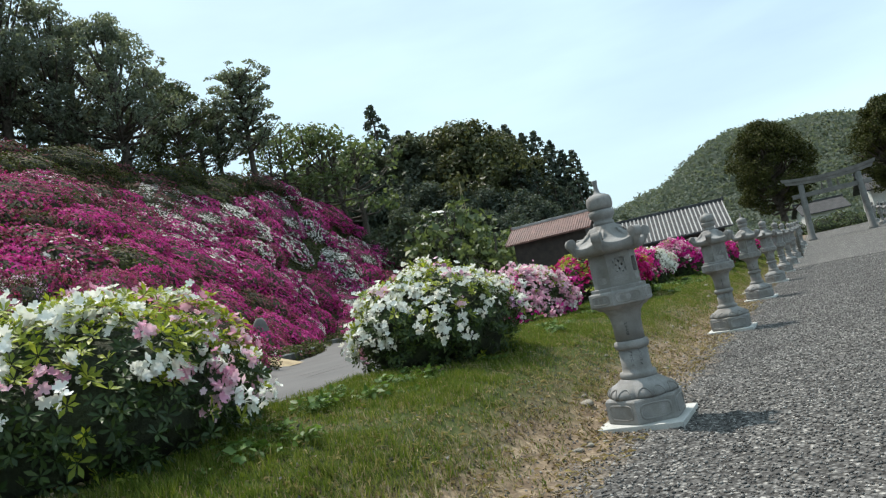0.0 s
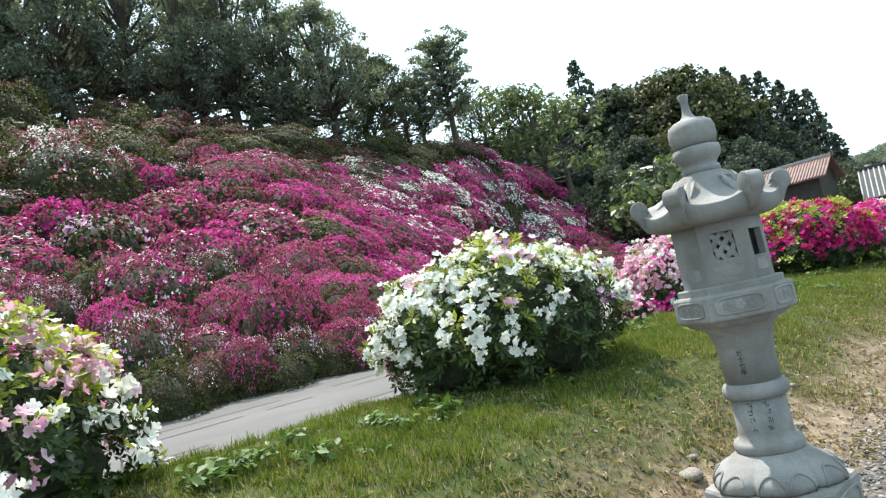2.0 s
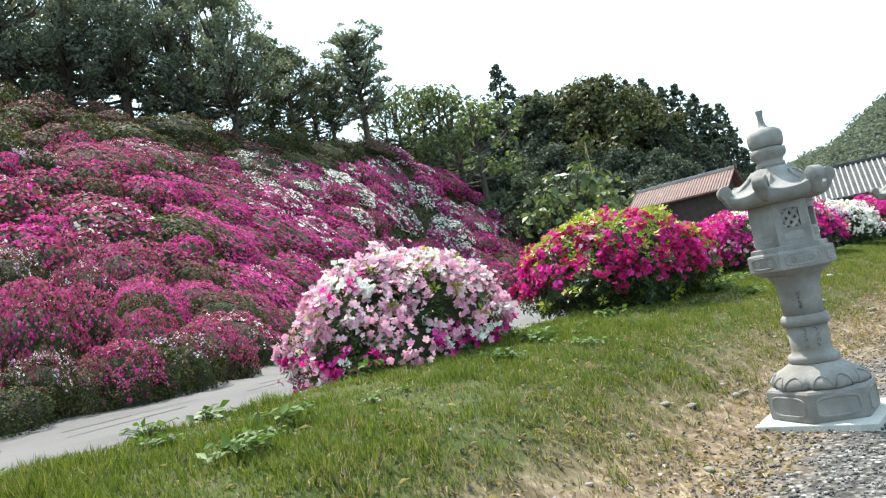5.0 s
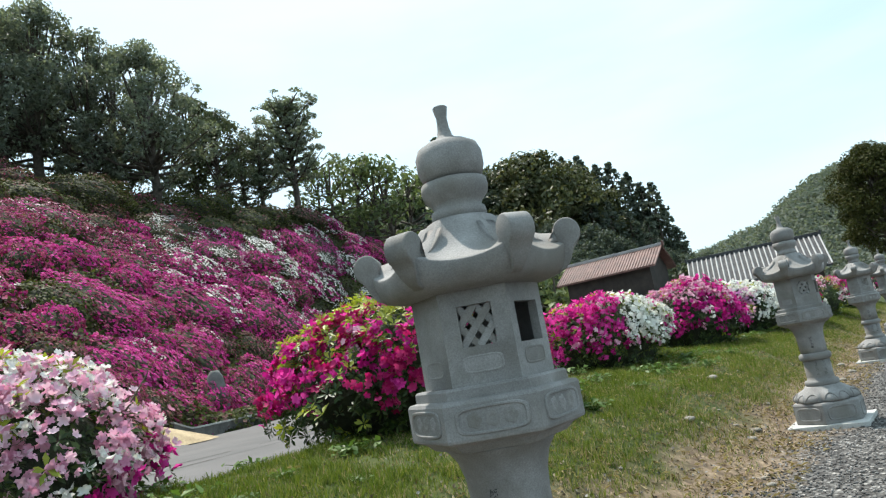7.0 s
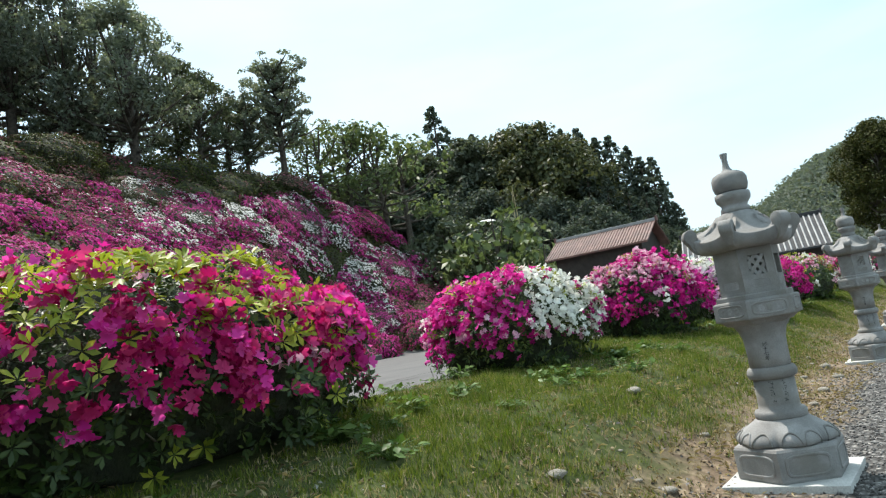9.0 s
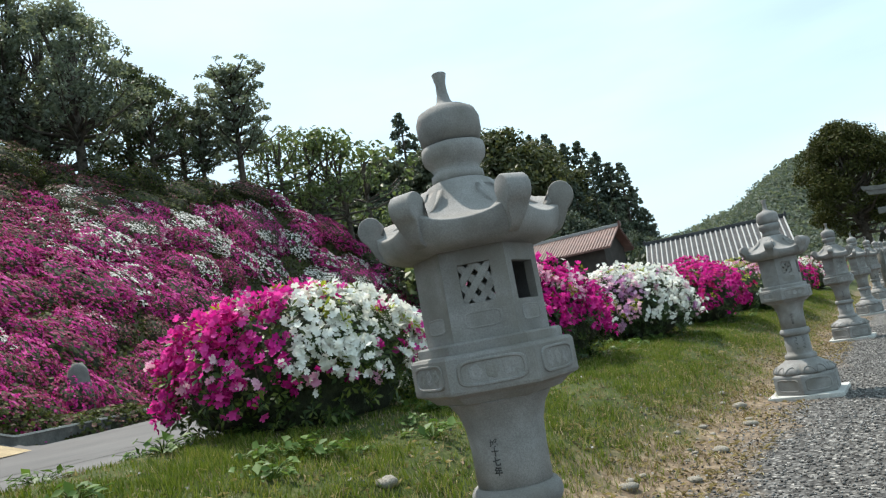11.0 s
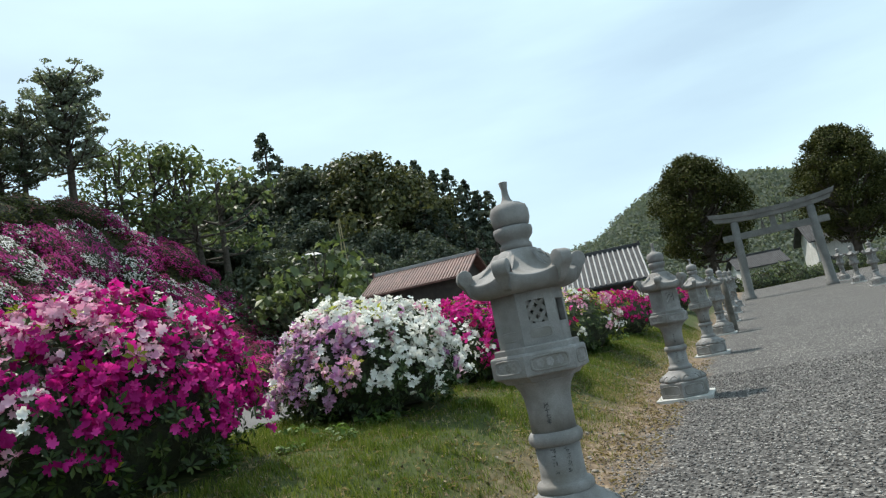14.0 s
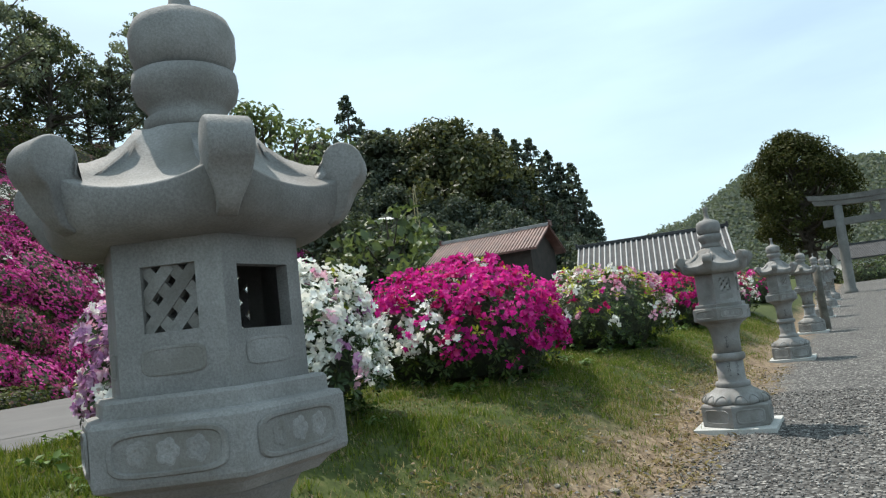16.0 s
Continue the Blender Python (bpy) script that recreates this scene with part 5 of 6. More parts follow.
def mountain():
    """The wooded ridge beyond the village."""
    az = np.concatenate([np.arange(-40, -14, 2.0), np.arange(-14, 22, 0.35), np.arange(22, 40, 2.0)])
    dist = np.linspace(270, 520, 34)
    A, D = np.meshgrid(az, dist)
    el = np.interp(A, (-40, -20, -12, -5.4, -3, 0, 2, 4.2, 6, 8.2, 10, 12, 14, 18, 22, 30, 40), (3, 5.5, 6.8, 7.2, 7.6, 8.1, 8.4, 8.6, 8.1, 6.9, 5.5, 5.0, 4.6, 4.2, 4, 3.5, 3))
    crest = 430 + 25 * np.sin(A * 0.5)
    z = crest * np.tan(np.radians(el)) * smooth((D - 275) / (crest - 275)) ** 0.9
    z *= np.where(D > crest, 1 - 0.25 * (D - crest) / 120, 1)
    X, Y = O[0] - D * np.sin(np.radians(A)), O[1] + D * np.cos(np.radians(A))
    bump = np.array([noise.noise(Vector((a * 0.03, b * 0.03, 0))) * 3.0 + noise.noise(Vector((a * 0.12, b * 0.12, 4))) * 1.6 for a, b in zip(X.ravel(), Y.ravel())]).reshape(X.shape)
    Z = np.maximum(z + bump * smooth((D - 280) / 90), -1) + 1.0
    v = np.stack([X, Y, Z], axis=-1).reshape(-1, 3)
    i, j = np.meshgrid(np.arange(len(az) - 1), np.arange(len(dist) - 1))
    k = (j * len(az) + i).ravel()
    me = mesh_of("mountain", v, np.stack([k, k + len(az), k + 1 + len(az), k + 1], axis=1))
    me.materials.append(HAZED_SOIL)
    me.shade_smooth()
    root = tagged(new("mountain", me), "wooded green mountain ridge beyond the village", "mountain", kind="structure")
    rng = np.random.default_rng(3)
    n = 150000
    ii, jj = rng.integers(0, len(az) - 1, n), rng.integers(0, 25, n)
    a, b = rng.random((n, 1)), rng.random((n, 1))
    G = v.reshape(len(dist), len(az), 3)
    p = (G[jj, ii] * (1 - a) + G[jj, ii + 1] * a) * (1 - b) + (G[jj + 1, ii] * (1 - a) + G[jj + 1, ii + 1] * a) * b
    p = p + rng.normal(size=p.shape) * np.array([1.5, 1.5, 1.2]) + np.array([0, 0, 1.5])
    nn = unit(rng.normal(size=p.shape) + np.array([0.2, -0.8, 0.9]))
    part_mesh("tree_canopy", joined("tree_canopy", [flakes(p, nn, 0.75, rng, 0.8)]), HAZED_CANOPY, root, "canopy of far woods")["kind"] = "stuff"


mountain()


# ---------------------------------------------------------------- buildings
def tiled_house(name, label, p0, p1, ridge, eave, half, floor_z, roof_mat, rib_mat, wall_mat, over=0.7, pitch=0.30, rib=0.075):
    root = tagged(new(name), label, "house")
    a, b = Vector((*p0, 0)), Vector((*p1, 0))
    L = (b - a).length
    ang = math.degrees(math.atan2(b.y - a.y, b.x - a.x))
    root.matrix_basis = pose(a.x, a.y, 0, 0, 0, ang)
    slope = (ridge - eave) / half
    ez = eave - slope * over
    w = half + over
    bm = bmesh.new()
    box(bm, 0.5, -half, floor_z, L - 0.5, half, eave)
    for x in (0.5, L - 0.5):
        for sgn in (1,):
            t = 0.15 if x < 1 else -0.15
            vs = [bm.verts.new(q) for q in ((x, -half, eave), (x, half, eave), (x, 0, ridge - 0.1), (x + t, -half, eave), (x + t, half, eave), (x + t, 0, ridge - 0.1))]
            for q in ((0, 1, 2), (5, 4, 3), (0, 2, 5, 3), (2, 1, 4, 5), (1, 0, 3, 4)):
                bm.faces.new([vs[i] for i in q])
    part("wall", bm, wall_mat, root)
    for sgn in (-1, 1):
        bm = bmesh.new()
        vs = [bm.verts.new(q) for q in ((-0.3, 0, ridge), (L + 0.3, 0, ridge), (L + 0.3, sgn * w, ez), (-0.3, sgn * w, ez), (-0.3, 0, ridge - 0.16), (L + 0.3, 0, ridge - 0.16), (L + 0.3, sgn * w, ez - 0.16), (-0.3, sgn * w, ez - 0.16))]
        for q in ((0, 1, 2, 3), (7, 6, 5, 4), (0, 4, 5, 1), (1, 5, 6, 2), (2, 6, 7, 3), (3, 7, 4, 0)):
            bm.faces.new([vs[i] for i in q])
        bmesh.ops.recalc_face_normals(bm, faces=bm.faces)
        plane = part("roof_slope", bm, roof_mat, root)
        tubes = []
        n = int((L + 0.6) / pitch)
        for i in range(n + 1):
            x = -0.3 + i * (L + 0.6) / n
            tubes.append(tube([(x, 0, ridge + 0.02), (x, sgn * w * 0.5, (ridge + ez) / 2 + 0.01), (x, sgn * (w + 0.03), ez + 0.02)], [rib, rib, rib], 6))
        part_mesh("tile_ribs", joined("tile_ribs", tubes), rib_mat, root, "rows of rounded cover tiles")["kind"] = "stuff"
    bm = bmesh.new()
    box(bm, -0.45, -0.17, ridge - 0.05, L + 0.45, 0.17, ridge + 0.26, 0.05)
    part("ridge_cap", bm, PALETILE if roof_mat is REDTILE else roof_mat, root)
    for x in (-0.45, L + 0.45):
        bm = bmesh.new()
        box(bm, x - 0.1, -0.28, ridge - 0.1, x + 0.1, 0.28, ridge + 0.42, 0.08)
        part("ridge_end_tile", bm, roof_mat, root)
    k = max(2, int(L / 2.4))
    for i in range(k):
        x = 0.5 + (L - 1.0) * (i + 0.5) / k
        for sgn in (-1, 1):
            bm = bmesh.new()
            box(bm, x - 0.6, sgn * half - 0.05, floor_z + 0.9, x + 0.6, sgn * half + 0.05, min(eave - 0.4, floor_z + 2.2), 0.02)
            part("window", bm, GLASS, root)
    return root


tiled_house("red_roofed_house", "house with a weathered red tile roof and dark board walls", (-31.6, 80.6), (-21.9, 81.2), 9.4, 7.7, 3.2, height(-26, 81) - 0.3, REDTILE, REDTILE, WOODWALL)
tiled_house("grey_roofed_hall", "long hall with a grey ribbed tile roof", (-20.4, 85.6), (-8.8, 88.2), 7.4, 4.7, 4.0, height(-14, 86) - 0.3, GREYTILE, PALETILE, WOODWALL, 0.8, 0.46, 0.085)
tiled_house("village_house", "white-walled village house with a grey tiled roof behind the torii", (7.2, 124), (13.4, 125), 8.6, 6.4, 3.4, height(10, 124) - 0.3, GREYTILE, GREYTILE, PLASTER, 0.8)
tiled_house("village_house", "pale hall with a grey roof beyond the drive", (15.0, 112), (26.0, 112), 9.2, 6.6, 4.0, height(20, 112) - 0.3, GREYTILE, GREYTILE, PLASTER, 0.8)
tiled_house("village_house", "far low village house with a grey roof", (-2.5, 150), (5.0, 152), 7.2, 5.4, 3.4, height(1, 151) - 0.3, GREYTILE, GREYTILE, PLASTER, 0.8)



def small_shelter():
    x, y = at_bearing(30.9, 106)
    z = 1.25 + 106 * math.tan(radians(8.8))
    root = tagged(new("garden_shelter"), "small shelter with a white roof among the trees", "shelter")
    root.matrix_basis = pose(x, y, z - 2.1, 0, 0, 30)
    g = height(x, y) - (z - 2.1) - 0.4
    bm = bmesh.new()
    rings(bm, [[(-1.4, -1.0, 1.95), (1.4, -1.0, 1.95), (1.4, 1.0, 1.95), (-1.4, 1.0, 1.95)], [(-1.4, -1.0, 2.02), (1.4, -1.0, 2.02), (1.4, 1.0, 2.02), (-1.4, 1.0, 2.02)], [(-0.7, -0.04, 2.5), (0.7, -0.04, 2.5), (0.7, 0.04, 2.5), (-0.7, 0.04, 2.5)]])
    part("roof", bm, PLASTER, root, "white hipped roof")
    for px in (-1.1, 1.1):
        for py in (-0.75, 0.75):
            part_mesh("post", joined("post", [tube([(px, py, g), (px, py, 1.97)], [0.07, 0.07], 8)]), POSTWOOD, root)


small_shelter()


def leaning_pole(az, d, el0, el1, tilt):
    x, y = at_bearing(az, d)
    z0 = min(height(x, y) - 0.3, 1.25 + d * math.tan(radians(el0)))
    z1 = 1.25 + d * math.tan(radians(el1))
    me = joined("wooden_pole", [tube([(0, 0, 0), (tilt * 0.5, 0, (z1 - z0) / 2), (tilt, 0, z1 - z0)], [0.12, 0.10, 0.07], 8)])
    ob = part_mesh("wooden_pole", me, ROPE)
    ob.matrix_basis = pose(x, y, z0)
    tagged(ob, "thin leaning wooden pole before the wood", "pole")


leaning_pole(28.1, 104, 7.6, 11.2, -0.6)
leaning_pole(28.9, 104, 8.0, 10.8, 0.9)


# ---------------------------------------------------------------- torii and the end of the drive
def torii():
    y = 71.0
    z = height(2, y)
    root = tagged(new("torii"), "tall weathered granite torii gate over the drive", "torii gate")
    root.matrix_basis = pose(2.4, y, z) @ Matrix.Diagonal((0.84, 0.9, 0.82, 1))
    for s in (-1, 1):
        bm = turned([(0.44, -0.2), (0.44, 0.22), (0.35, 0.30), (0.32, 3.0), (0.28, 6.2)], 24)
        ob = part("pillar", bm, TORIISTONE, root, "", True)
        ob.matrix_basis = pose(s * 2.85, 0, 0, 0, -s * 1.4, 0)
    bm = bmesh.new()
    box(bm, -3.75, -0.17, 4.75, 3.75, 0.17, 5.25, 0.03)
    part("tie_beam", bm, TORIISTONE, root)

    def swept(w, h, z0, half, rise):
        m = bmesh.new()
        sec = []
        for i in range(25):
            u = -1 + 2 * i / 24
            x, zz = half * u, z0 + rise * abs(u) ** 2.4
            sec.append([(x, -w, zz), (x, w, zz), (x + 0.12 * u, w * 1.12, zz + h), (x + 0.12 * u, -w * 1.12, zz + h)])
        rings(m, sec)
        bmesh.ops.recalc_face_normals(m, faces=m.faces)
        return m
    part("lower_lintel", swept(0.24, 0.34, 6.1, 4.1, 0.34), TORIISTONE, root)
    part("upper_lintel", swept(0.34, 0.36, 6.445, 4.4, 0.40), TORIISTONE, root)
    bm = bmesh.new()
    box(bm, -0.22, -0.1, 5.255, 0.22, 0.1, 6.1, 0.02)
    part("centre_strut", bm, TORIISTONE, root)
    for x in (-0.75, 0.75):
        part_mesh("straw_tassel", joined("straw_tassel", [tube([(x, -0.05, 6.08), (x, -0.05, 5.7), (x, -0.05, 5.25)], [0.03, 0.10, 0.16], 8)]), POSTWOOD, root, "dark hanging tassel")


torii()

post = part_mesh("wooden_post", joined("wooden_post", [tube([(0, 0, -0.2), (0, 0, 0.9), (0.02, 0, 1.66), (0.02, 0, 1.68)], [0.11, 0.105, 0.10, 0.02], 12)]), POSTWOOD)
post.matrix_basis = pose(-0.42, 45.6, height(-0.42, 45.6), 1.0, -1.0, 0)
tagged(post, "dark weathered wooden post beside the gravel drive", "post")


def end_garden():
    """Rounded shrubs and rocks beyond the torii."""
    rng = random.Random(12)
    me = [hill_mound_mesh("garden_shrub", 300 + i, 2200, [(TREE_LIGHT, 0.4), (TREE_MID, 0.6)], 0.0, 0.1, 0.055) for i in range(2)]
    for i, (x, y, s) in enumerate(((0.9, 90, 1.7), (2.9, 92, 1.9), (4.0, 91, 1.3), (1.9, 95, 1.5), (-1.8, 92, 1.3), (5.6, 96, 1.2), (7.0, 98, 1.4), (9.5, 100, 1.5), (11.5, 97, 1.2), (-3.4, 95, 1.4))):
        ob = plant("garden_shrub", me[i % 2], pose(x, y, height(x, y) - 0.1, 0, 0, rng.uniform(0, 360)) @ Matrix.Diagonal((s, s, s, 1)), "young_leaves")
        tagged(ob, "rounded clipped green shrub beyond the torii", "shrub", "shrubs beyond the torii")


end_garden()


# ---------------------------------------------------------------- yard edge: low wall, stone, cracks
def yard_edge():
    az = np.linspace(61.2, 41, 60)
    d = np.interp(az, KERB_AZ, KERB_D)
    pts = [at_bearing(a, q) for a, q in zip(az, d)]
    cen = [Vector((x, y, height(x, y))) for x, y in pts]
    for nm, w, z0, z1, mat in (("wall", 0.22, -0.3, 0.46, KERB), ("capping", 0.26, 0.46, 0.53, KERBTOP)):
        sec = []
        for i, c in enumerate(cen):
            t = (cen[min(i + 1, len(cen) - 1)] - cen[max(i - 1, 0)]).normalized()
            s = Vector((-t.y, t.x, 0)) * w
            sec.append([tuple(c + s + Vector((0, 0, z0))), tuple(c - s + Vector((0, 0, z0))), tuple(c - s + Vector((0, 0, z1))), tuple(c + s + Vector((0, 0, z1)))])
        bm = bmesh.new()
        rings(bm, sec)
        bmesh.ops.recalc_face_normals(bm, faces=bm.faces)
        if nm == "wall":
            root = tagged(part("low_wall", bm, mat), "low dark stone wall along the foot of the hill", "low wall", kind="structure")
        else:
            part("capping", bm, mat, root, "pale capping stones")
    rng = random.Random(6)
    hedge = [hill_mound_mesh("low_hedge_shrub", 400 + i, 900, [(H_GREEN, 0.8), (H_FADE, 0.2)], 0.2, 0.4, 0.085) for i in range(2)]
    for i, a in enumerate(np.linspace(60.5, 44, 40)):
        q = float(np.interp(a, KERB_AZ, KERB_D)) + rng.uniform(1.0, 2.6)
        x, y = at_bearing(a, q)
        s = rng.uniform(0.5, 0.75)
        ob = plant("low_hedge_shrub", hedge[i % 2], pose(x, y, height(x, y) - 0.1, 0, 0, rng.uniform(0, 360)) @ Matrix.Diagonal((s * 1.9, s * 1.9, s * 1.4, 1)), "crown_leaves")
        tagged(ob, "low green shrub behind the stone wall", "shrub", "low shrubs behind the wall")
    bm = bmesh.new()
    sec = []
    for z, w, t in ((-0.3, 0.62, 0.24), (0.5, 0.60, 0.23), (1.5, 0.52, 0.2), (2.1, 0.40, 0.16), (2.4, 0.2, 0.1)):
        sec.append([(w * math.copysign(abs(math.cos(q)) ** 0.6, math.cos(q)) * (1 + 0.06 * math.sin(3 * q + z * 3)), t * math.copysign(abs(math.sin(q)) ** 0.6, math.sin(q)), z) for q in np.linspace(0, 2 * math.pi, 16, endpoint=False)])
    rings(bm, sec)
    ob = part("standing_stone", bm, TORIISTONE, None, "", True)
    x, y = at_bearing(56.6, 38.5)
    ob.matrix_basis = pose(x, y, height(x, y), 0, 0, 60)
    tagged(ob, "upright grey memorial stone at the foot of the hill", "standing stone")
    bm = bmesh.new()
    rr = np.random.default_rng(9)
    ring = []
    x0, y0 = at_bearing(64.0, 28.2)
    for q in np.linspace(0, 2 * math.pi, 28, endpoint=False):
        r = 1 + 0.25 * rr.random()
        u, w = 2.6 * r * math.cos(q), 1.5 * r * math.sin(q)
        x, y = x0 + u * 0.5 - w * 0.8, y0 + u * 0.8 + w * 0.5
        ring.append(bm.verts.new((x, y, height(x, y) + 0.03)))
    c = bm.verts.new((x0, y0, height(x0, y0) + 0.10))
    for i in range(28):
        bm.faces.new((c, ring[i], ring[(i + 1) % 28]))
    tagged(part("bare_earth", bm, TANSOIL), "patch of dry tan earth beside the asphalt", "earth", kind="structure")
    rng2 = random.Random(17)
    for k, (x0, dx) in enumerate(((-7.4, -0.02), (-9.6, 0.03), (-12.2, -0.05), (-15.0, 0.02))):
        strips = []
        y = -8.0
        x = x0
        while y < 60:
            l = rng2.uniform(0.5, 1.6)
            if rng2.random() < 0.72:
                x2 = x + dx * l + rng2.uniform(-0.08, 0.08)
                w = rng2.uniform(0.025, 0.06)
                zz = height(x, y) + 0.006
                za = height(x2, y + l) + 0.006
                strips.append((np.array([(x - w, y, zz), (x + w, y, zz), (x2 + w, y + l, za), (x2 - w, y + l, za)]), np.array([(0, 1, 2, 3)])))
                x = x2
            y += l
        me = joined("crack", strips)
        tagged(part_mesh("asphalt_crack", me, CRACK), "dark filled crack along the asphalt yard", "crack", "cracks in the asphalt", kind="structure")


yard_edge()


# ---------------------------------------------------------------- turf, weeds, stones, gravel
def turf():
    rng = np.random.default_rng(77)
    n = 200000
    y = -1.0 + 47 * rng.random(n) ** 1.35
    x = -4.75 + 3.75 * rng.random(n)
    dens = np.array([0.5 + 0.5 * noise.noise(Vector((a * 0.9, b * 0.9, 1.0))) + 0.35 * noise.noise(Vector((a * 3.1, b * 3.1, 5.0))) for a, b in zip(x, y)])
    edge = np.interp(x, (-4.8, -1.9, -1.5, -1.2, -1.0), (1.0, 0.97, 0.55, 0.14, 0.03))
    keep = rng.random(n) < edge * np.clip(dens * 2.3 - 0.30, 0.38, 1)
    for bx, by, rx, ry in BUSH_SPOTS:
        keep &= ((x - bx) / rx) ** 2 + ((y - by) / ry) ** 2 > 0.45 + 0.4 * rng.random(n)
    x, y, dens = x[keep], y[keep], dens[keep]
    tuft = np.array([noise.noise(Vector((a * 5.5, b * 5.5, 2.0))) + 0.6 * noise.noise(Vector((a * 13.0, b * 13.0, 9.0))) for a, b in zip(x, y)])
    dry = (rng.random(len(x)) < np.interp(x, (-4.5, -2.2, -1.3), (0.04, 0.12, 0.55)) + 0.30 * (dens < 0.38))
    for name, sel, mat, h0 in (("grass", ~dry, GRASS, 0.066), ("dry_grass", dry, ROPEGRASS, 0.052)):
        px, py = x[sel], y[sel]
        base = np.stack([px, py, land(px, py)], axis=1)
        vs = []
        m = len(base)
        for k in range(5):
            a = rng.random(m) * 2 * math.pi
            hgt = h0 * (0.35 + 0.75 * rng.random(m)) * np.clip(0.35 + 1.1 * dens[sel], 0.5, 1.4) * np.clip(0.9 + 0.9 * tuft[sel], 0.5, 1.6)
            o = rng.normal(size=(m, 2)) * 0.030
            dirv = np.stack([np.cos(a), np.sin(a)], axis=1)
            w = 0.0028 + 0.0026 * rng.random((m, 1))
            b0 = base + np.concatenate([o + dirv[:, ::-1] * [1, -1] * w, np.full((m, 1), -0.004)], axis=1)
            b1 = base + np.concatenate([o - dirv[:, ::-1] * [1, -1] * w, np.full((m, 1), -0.004)], axis=1)
            lean = (0.25 + 0.7 * rng.random((m, 1))) * hgt[:, None]
            tip = base + np.concatenate([o + dirv * lean, hgt[:, None]], axis=1)
            vs.append(np.stack([b0, b1, tip], axis=1))
        v = np.concatenate(vs).reshape(-1, 3)
        f = np.arange(len(v)).reshape(-1, 3)
        tagged(part_mesh(name, mesh_of(name, v, f), mat), "short green grass blades on the bank" if name == "grass" else "dry straw-coloured grass on the bank", "grass", kind="stuff")


ROPEGRASS = leafy("dry_grass_blades", [(0.1, (0.17, 0.13, 0.07)), (0.5, (0.30, 0.235, 0.135)), (0.9, (0.46, 0.38, 0.24))], 0.7, 0.25)
turf()


def weeds():
    kinds = []
    for s in range(3):
        rng = np.random.default_rng(500 + s)
        n = 34
        a = rng.random(n) * 2 * math.pi
        r = 0.03 + 0.17 * rng.random(n)
        p = np.stack([r * np.cos(a), r * np.sin(a), 0.02 + 0.08 * rng.random(n)], axis=1)
        nn = unit(np.stack([np.cos(a) * 0.4, np.sin(a) * 0.4, np.ones(n)], axis=1) + 0.3 * rng.normal(size=(n, 3)))
        v, f = flakes(p, nn, 0.036, rng, 0.6, 0.2)
        stalks = [tube([(0, 0, -0.01), q * np.array([0.5, 0.5, 0.8]), q], [0.004, 0.003, 0.002], 3) for q in p]
        tri = []
        for sv, sf in stalks:
            tri.append((sv, np.concatenate([sf[:, [0, 1, 2]], sf[:, [0, 2, 3]]])))
        kinds.append(joined("weed", [(v, f)] + tri))
        kinds[-1].materials.append(WEED)
    rng = random.Random(31)
    for i in range(240):
        y = 2.2 + 38 * rng.random() ** 1.2
        x = rng.choice((rng.uniform(-3.2, -2.3), rng.uniform(-4.5, -2.6), rng.uniform(-4.5, -3.2)))
        ob = new("weed", kinds[i % 3])
        s = rng.uniform(0.4, 1.15)
        ob.matrix_basis = pose(x, y, height(x, y), 0, 0, rng.uniform(0, 360)) @ Matrix.Diagonal((s, s, s, 1))
        tagged(ob, "low broad-leaved green weed in the grass", "weed", "weeds in the grass")


weeds()


def loose_stones():
    meshes_ = []
    for s in range(4):
        bm = bmesh.new()
        bmesh.ops.create_icosphere(bm, subdivisions=2, radius=1)
        for v in bm.verts:
            k = 1 + 0.28 * noise.noise(v.co * 1.4 + Vector((s * 7, 0, 0))) + 0.12 * noise.noise(v.co * 3.5 + Vector((s * 3, 2, 0)))
            v.co = Vector((v.co.x * 1.2 * k, v.co.y * 0.9 * k, v.co.z * 0.6 * k))
        me = bpy.data.meshes.new("stone")
        bm.to_mesh(me)
        bm.free()
        me.materials.append(ROCK)
        me.shade_smooth()
        meshes_.append(me)
    rng = random.Random(44)
    spots = [(-1.36, 6.1, 0.075), (-1.74, 17.3, 0.06), (-1.02, 21.5, 0.05), (-1.30, 21.0, 0.06), (-1.25, 20.4, 0.08), (-1.05, 22.4, 0.06), (-1.3, 17.9, 0.05), (-1.03, 23.5, 0.06), (-2.08, 19.55, 0.07), (-1.25, 24.2, 0.07), (-1.5, 24.6, 0.05)]
    for i in range(75):
        y = rng.uniform(2.5, 34)
        spots.append((rng.gauss(-1.25, 0.22), y, rng.uniform(0.018, 0.042)))
    for i, (x, y, r) in enumerate(spots):
        if any(abs(x + 0.72) < 0.5 and abs(y - q) < 0.5 for q in LANTERN_Y):
            continue
        ob = new("stone", meshes_[i % 4])
        ob.matrix_basis = pose(x, y, height(x, y) + r * 0.25, 0, 0, rng.uniform(0, 360)) @ Matrix.Diagonal((r, r, r * 0.8, 1))
        tagged(ob, "loose pale field stone on the dirt edge", "stone", "loose stones on the dirt edge")


loose_stones()


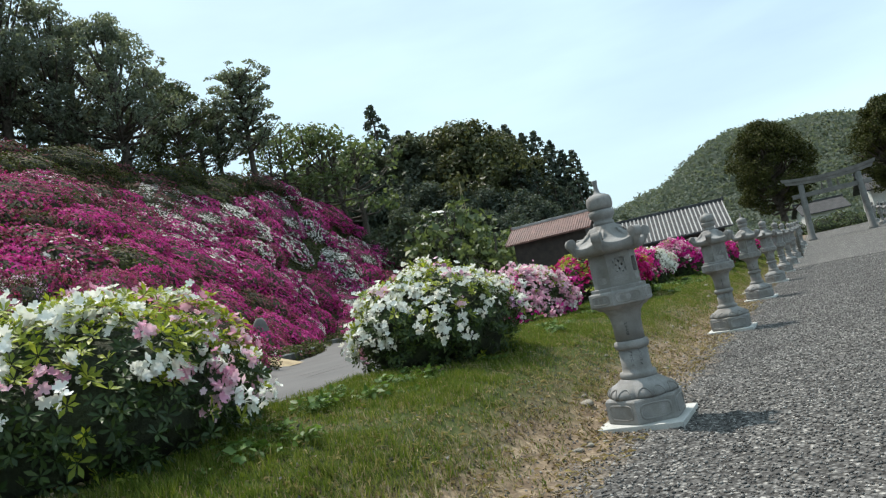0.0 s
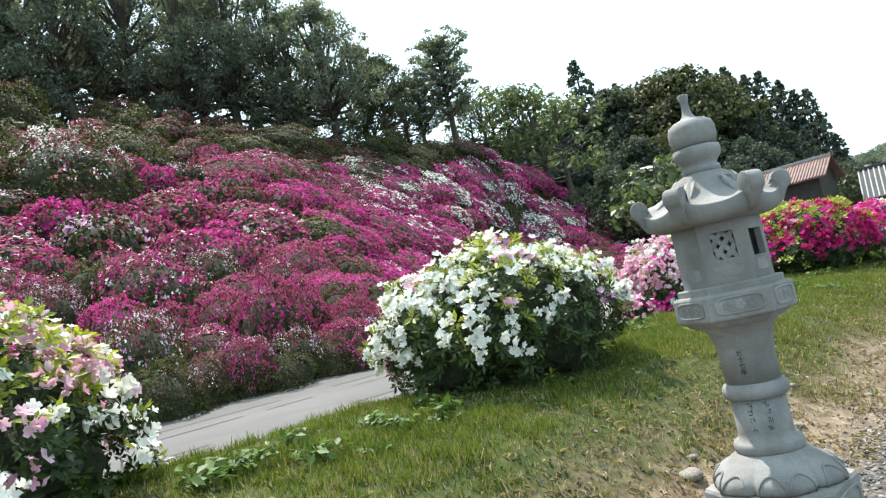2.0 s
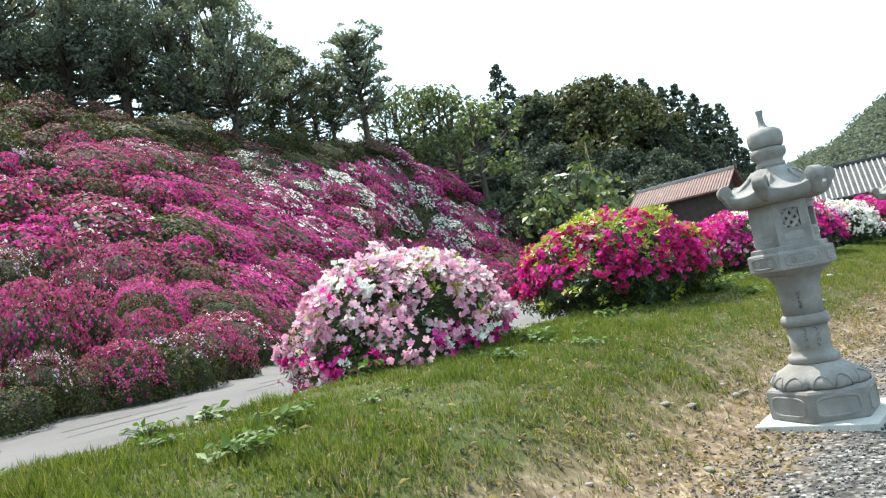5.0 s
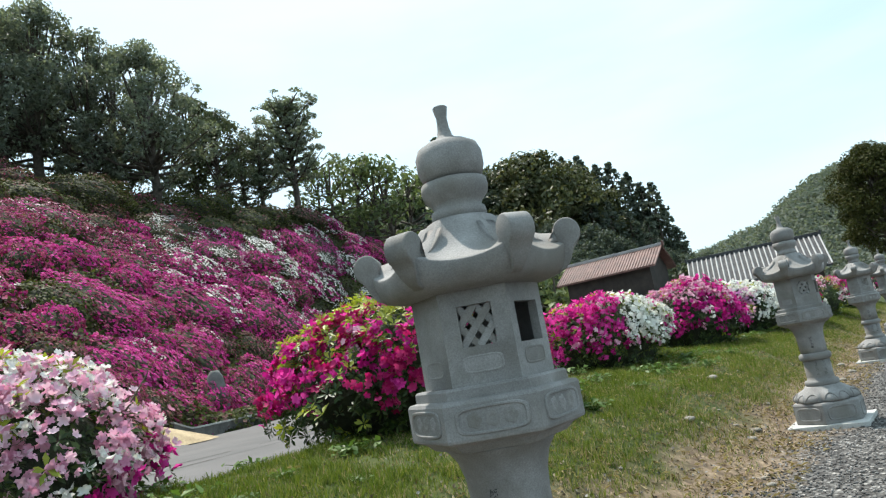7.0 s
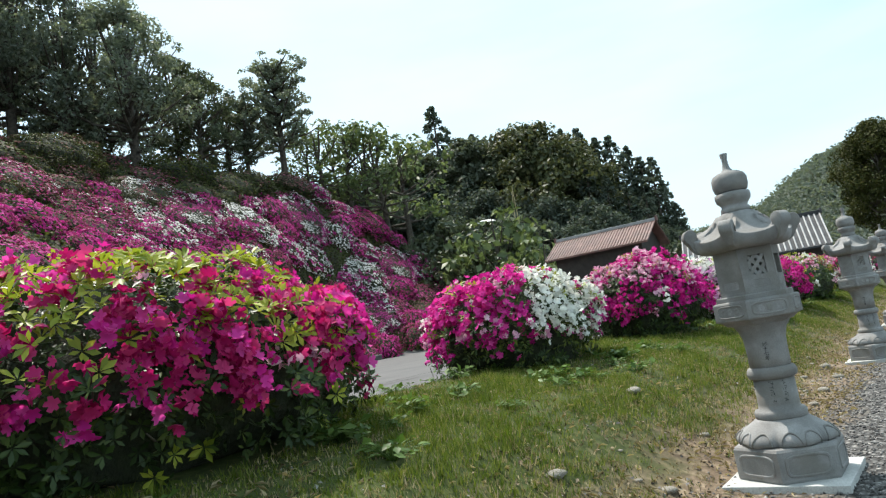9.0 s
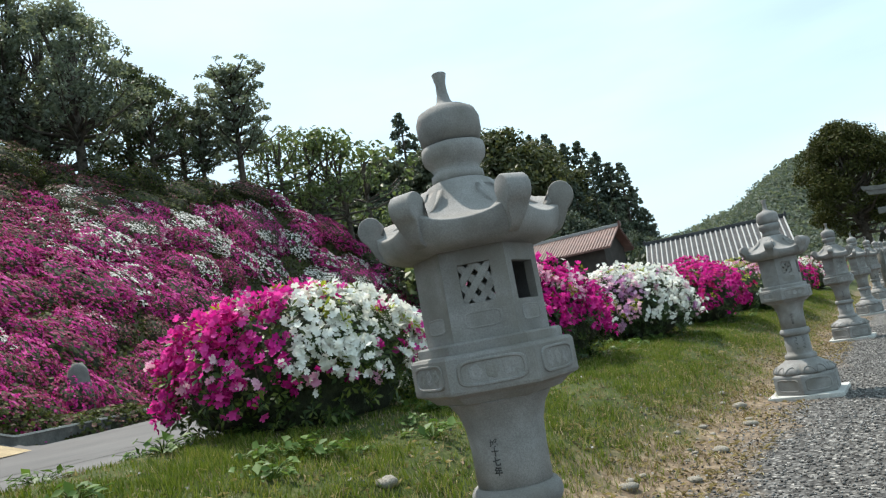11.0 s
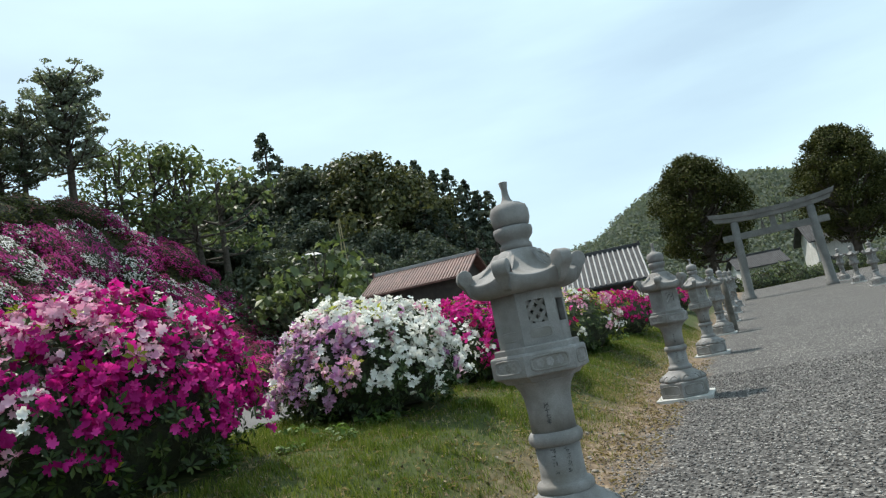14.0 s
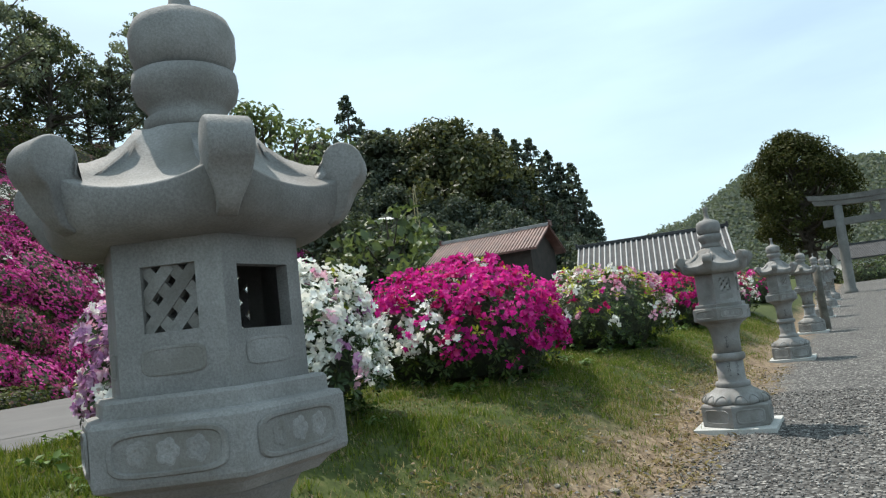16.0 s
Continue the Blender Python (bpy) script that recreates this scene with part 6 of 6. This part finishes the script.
def gravel():
    rng = np.random.default_rng(55)
    n = 85000
    y = 1.0 + 33 * rng.random(n) ** 1.15
    x = -1.25 + 4.6 * rng.random(n)
    keep = rng.random(n) < np.interp(x, (-1.3, -0.9, -0.5), (0.1, 0.55, 1.0))
    x, y = x[keep], y[keep]
    n = len(x)
    r = 0.007 + 0.011 * rng.random(n) ** 1.6
    base = np.array([(1, 0, 0), (-0.5, 0.87, 0.1), (-0.5, -0.87, -0.1), (0.1, 0.05, 0.75), (0, 0, -0.6)], float)
    v = base[None] * r[:, None, None] * (0.7 + 0.6 * rng.random((n, 5, 1)))
    a = rng.random(n) * 2 * math.pi
    ca, sa = np.cos(a)[:, None], np.sin(a)[:, None]
    vx, vy = v[..., 0] * ca - v[..., 1] * sa, v[..., 0] * sa + v[..., 1] * ca
    c = np.stack([x, y, land(x, y) + r * 0.35], axis=1)
    v = np.stack([vx, vy, v[..., 2]], axis=-1) + c[:, None]
    f = np.array([(0, 1, 3), (1, 2, 3), (2, 0, 3), (1, 0, 4), (2, 1, 4), (0, 2, 4)])
    F = (np.arange(n)[:, None, None] * 5 + f[None]).reshape(-1, 3)
    tagged(part_mesh("gravel_chippings", mesh_of("gravel_chippings", v.reshape(-1, 3), F), PEBBLE), "loose grey stone chippings of the drive", "gravel", kind="stuff")


gravel()


# ---------------------------------------------------------------- litter on the dirt edge
def litter():
    """Dead leaves, straw ends, crumbs of soil and stone chips on the dirt edge and between the grass."""
    rng = np.random.default_rng(91)
    n = 70000
    y = 1.0 + 36 * rng.random(n) ** 1.2
    x = -4.2 + 3.6 * rng.random(n) ** 0.55
    clump = np.array([noise.noise(Vector((float(a) * 1.6, float(b) * 1.6, 8.0))) for a, b in zip(x, y)])
    keep = rng.random(n) < np.interp(x, (-4.2, -2.2, -1.7, -0.9, -0.6), (0.12, 0.25, 0.8, 0.9, 0.2)) * np.clip(0.65 + 1.2 * clump, 0.15, 1)
    x, y = x[keep], y[keep]
    n = len(x)
    p = np.stack([x, y, land(x, y) + 0.004 + 0.014 * rng.random(n)], axis=1)
    nn = unit(np.array([0, 0, 1.0]) + 0.55 * rng.normal(size=(n, 3)))
    pick = rng.random(n)
    kinds = (("dead_leaf_litter", pick < 0.42, LITTER, 0.017, 0.5, "brown dead leaves and crumbs of soil on the dirt edge"), ("straw_litter", (pick >= 0.42) & (pick < 0.80), ROPEGRASS, 0.034, 0.13, "dry straw scattered on the dirt edge"), ("stone_chips", pick >= 0.80, PEBBLE, 0.014, 0.8, "grey stone chips scattered on the dirt edge"))
    for name, sel, mat, size, slim, label in kinds:
        v, f = flakes(p[sel], nn[sel], size, rng, slim, 0.4)
        tagged(part_mesh(name, mesh_of(name, v, f), mat), label, "litter", kind="stuff")


LITTER = leafy("dead_leaves", [(0.1, (0.07, 0.052, 0.036)), (0.45, (0.19, 0.14, 0.095)), (0.7, (0.33, 0.255, 0.175)), (0.95, (0.50, 0.42, 0.32))], 0.8, 0.1)
litter()
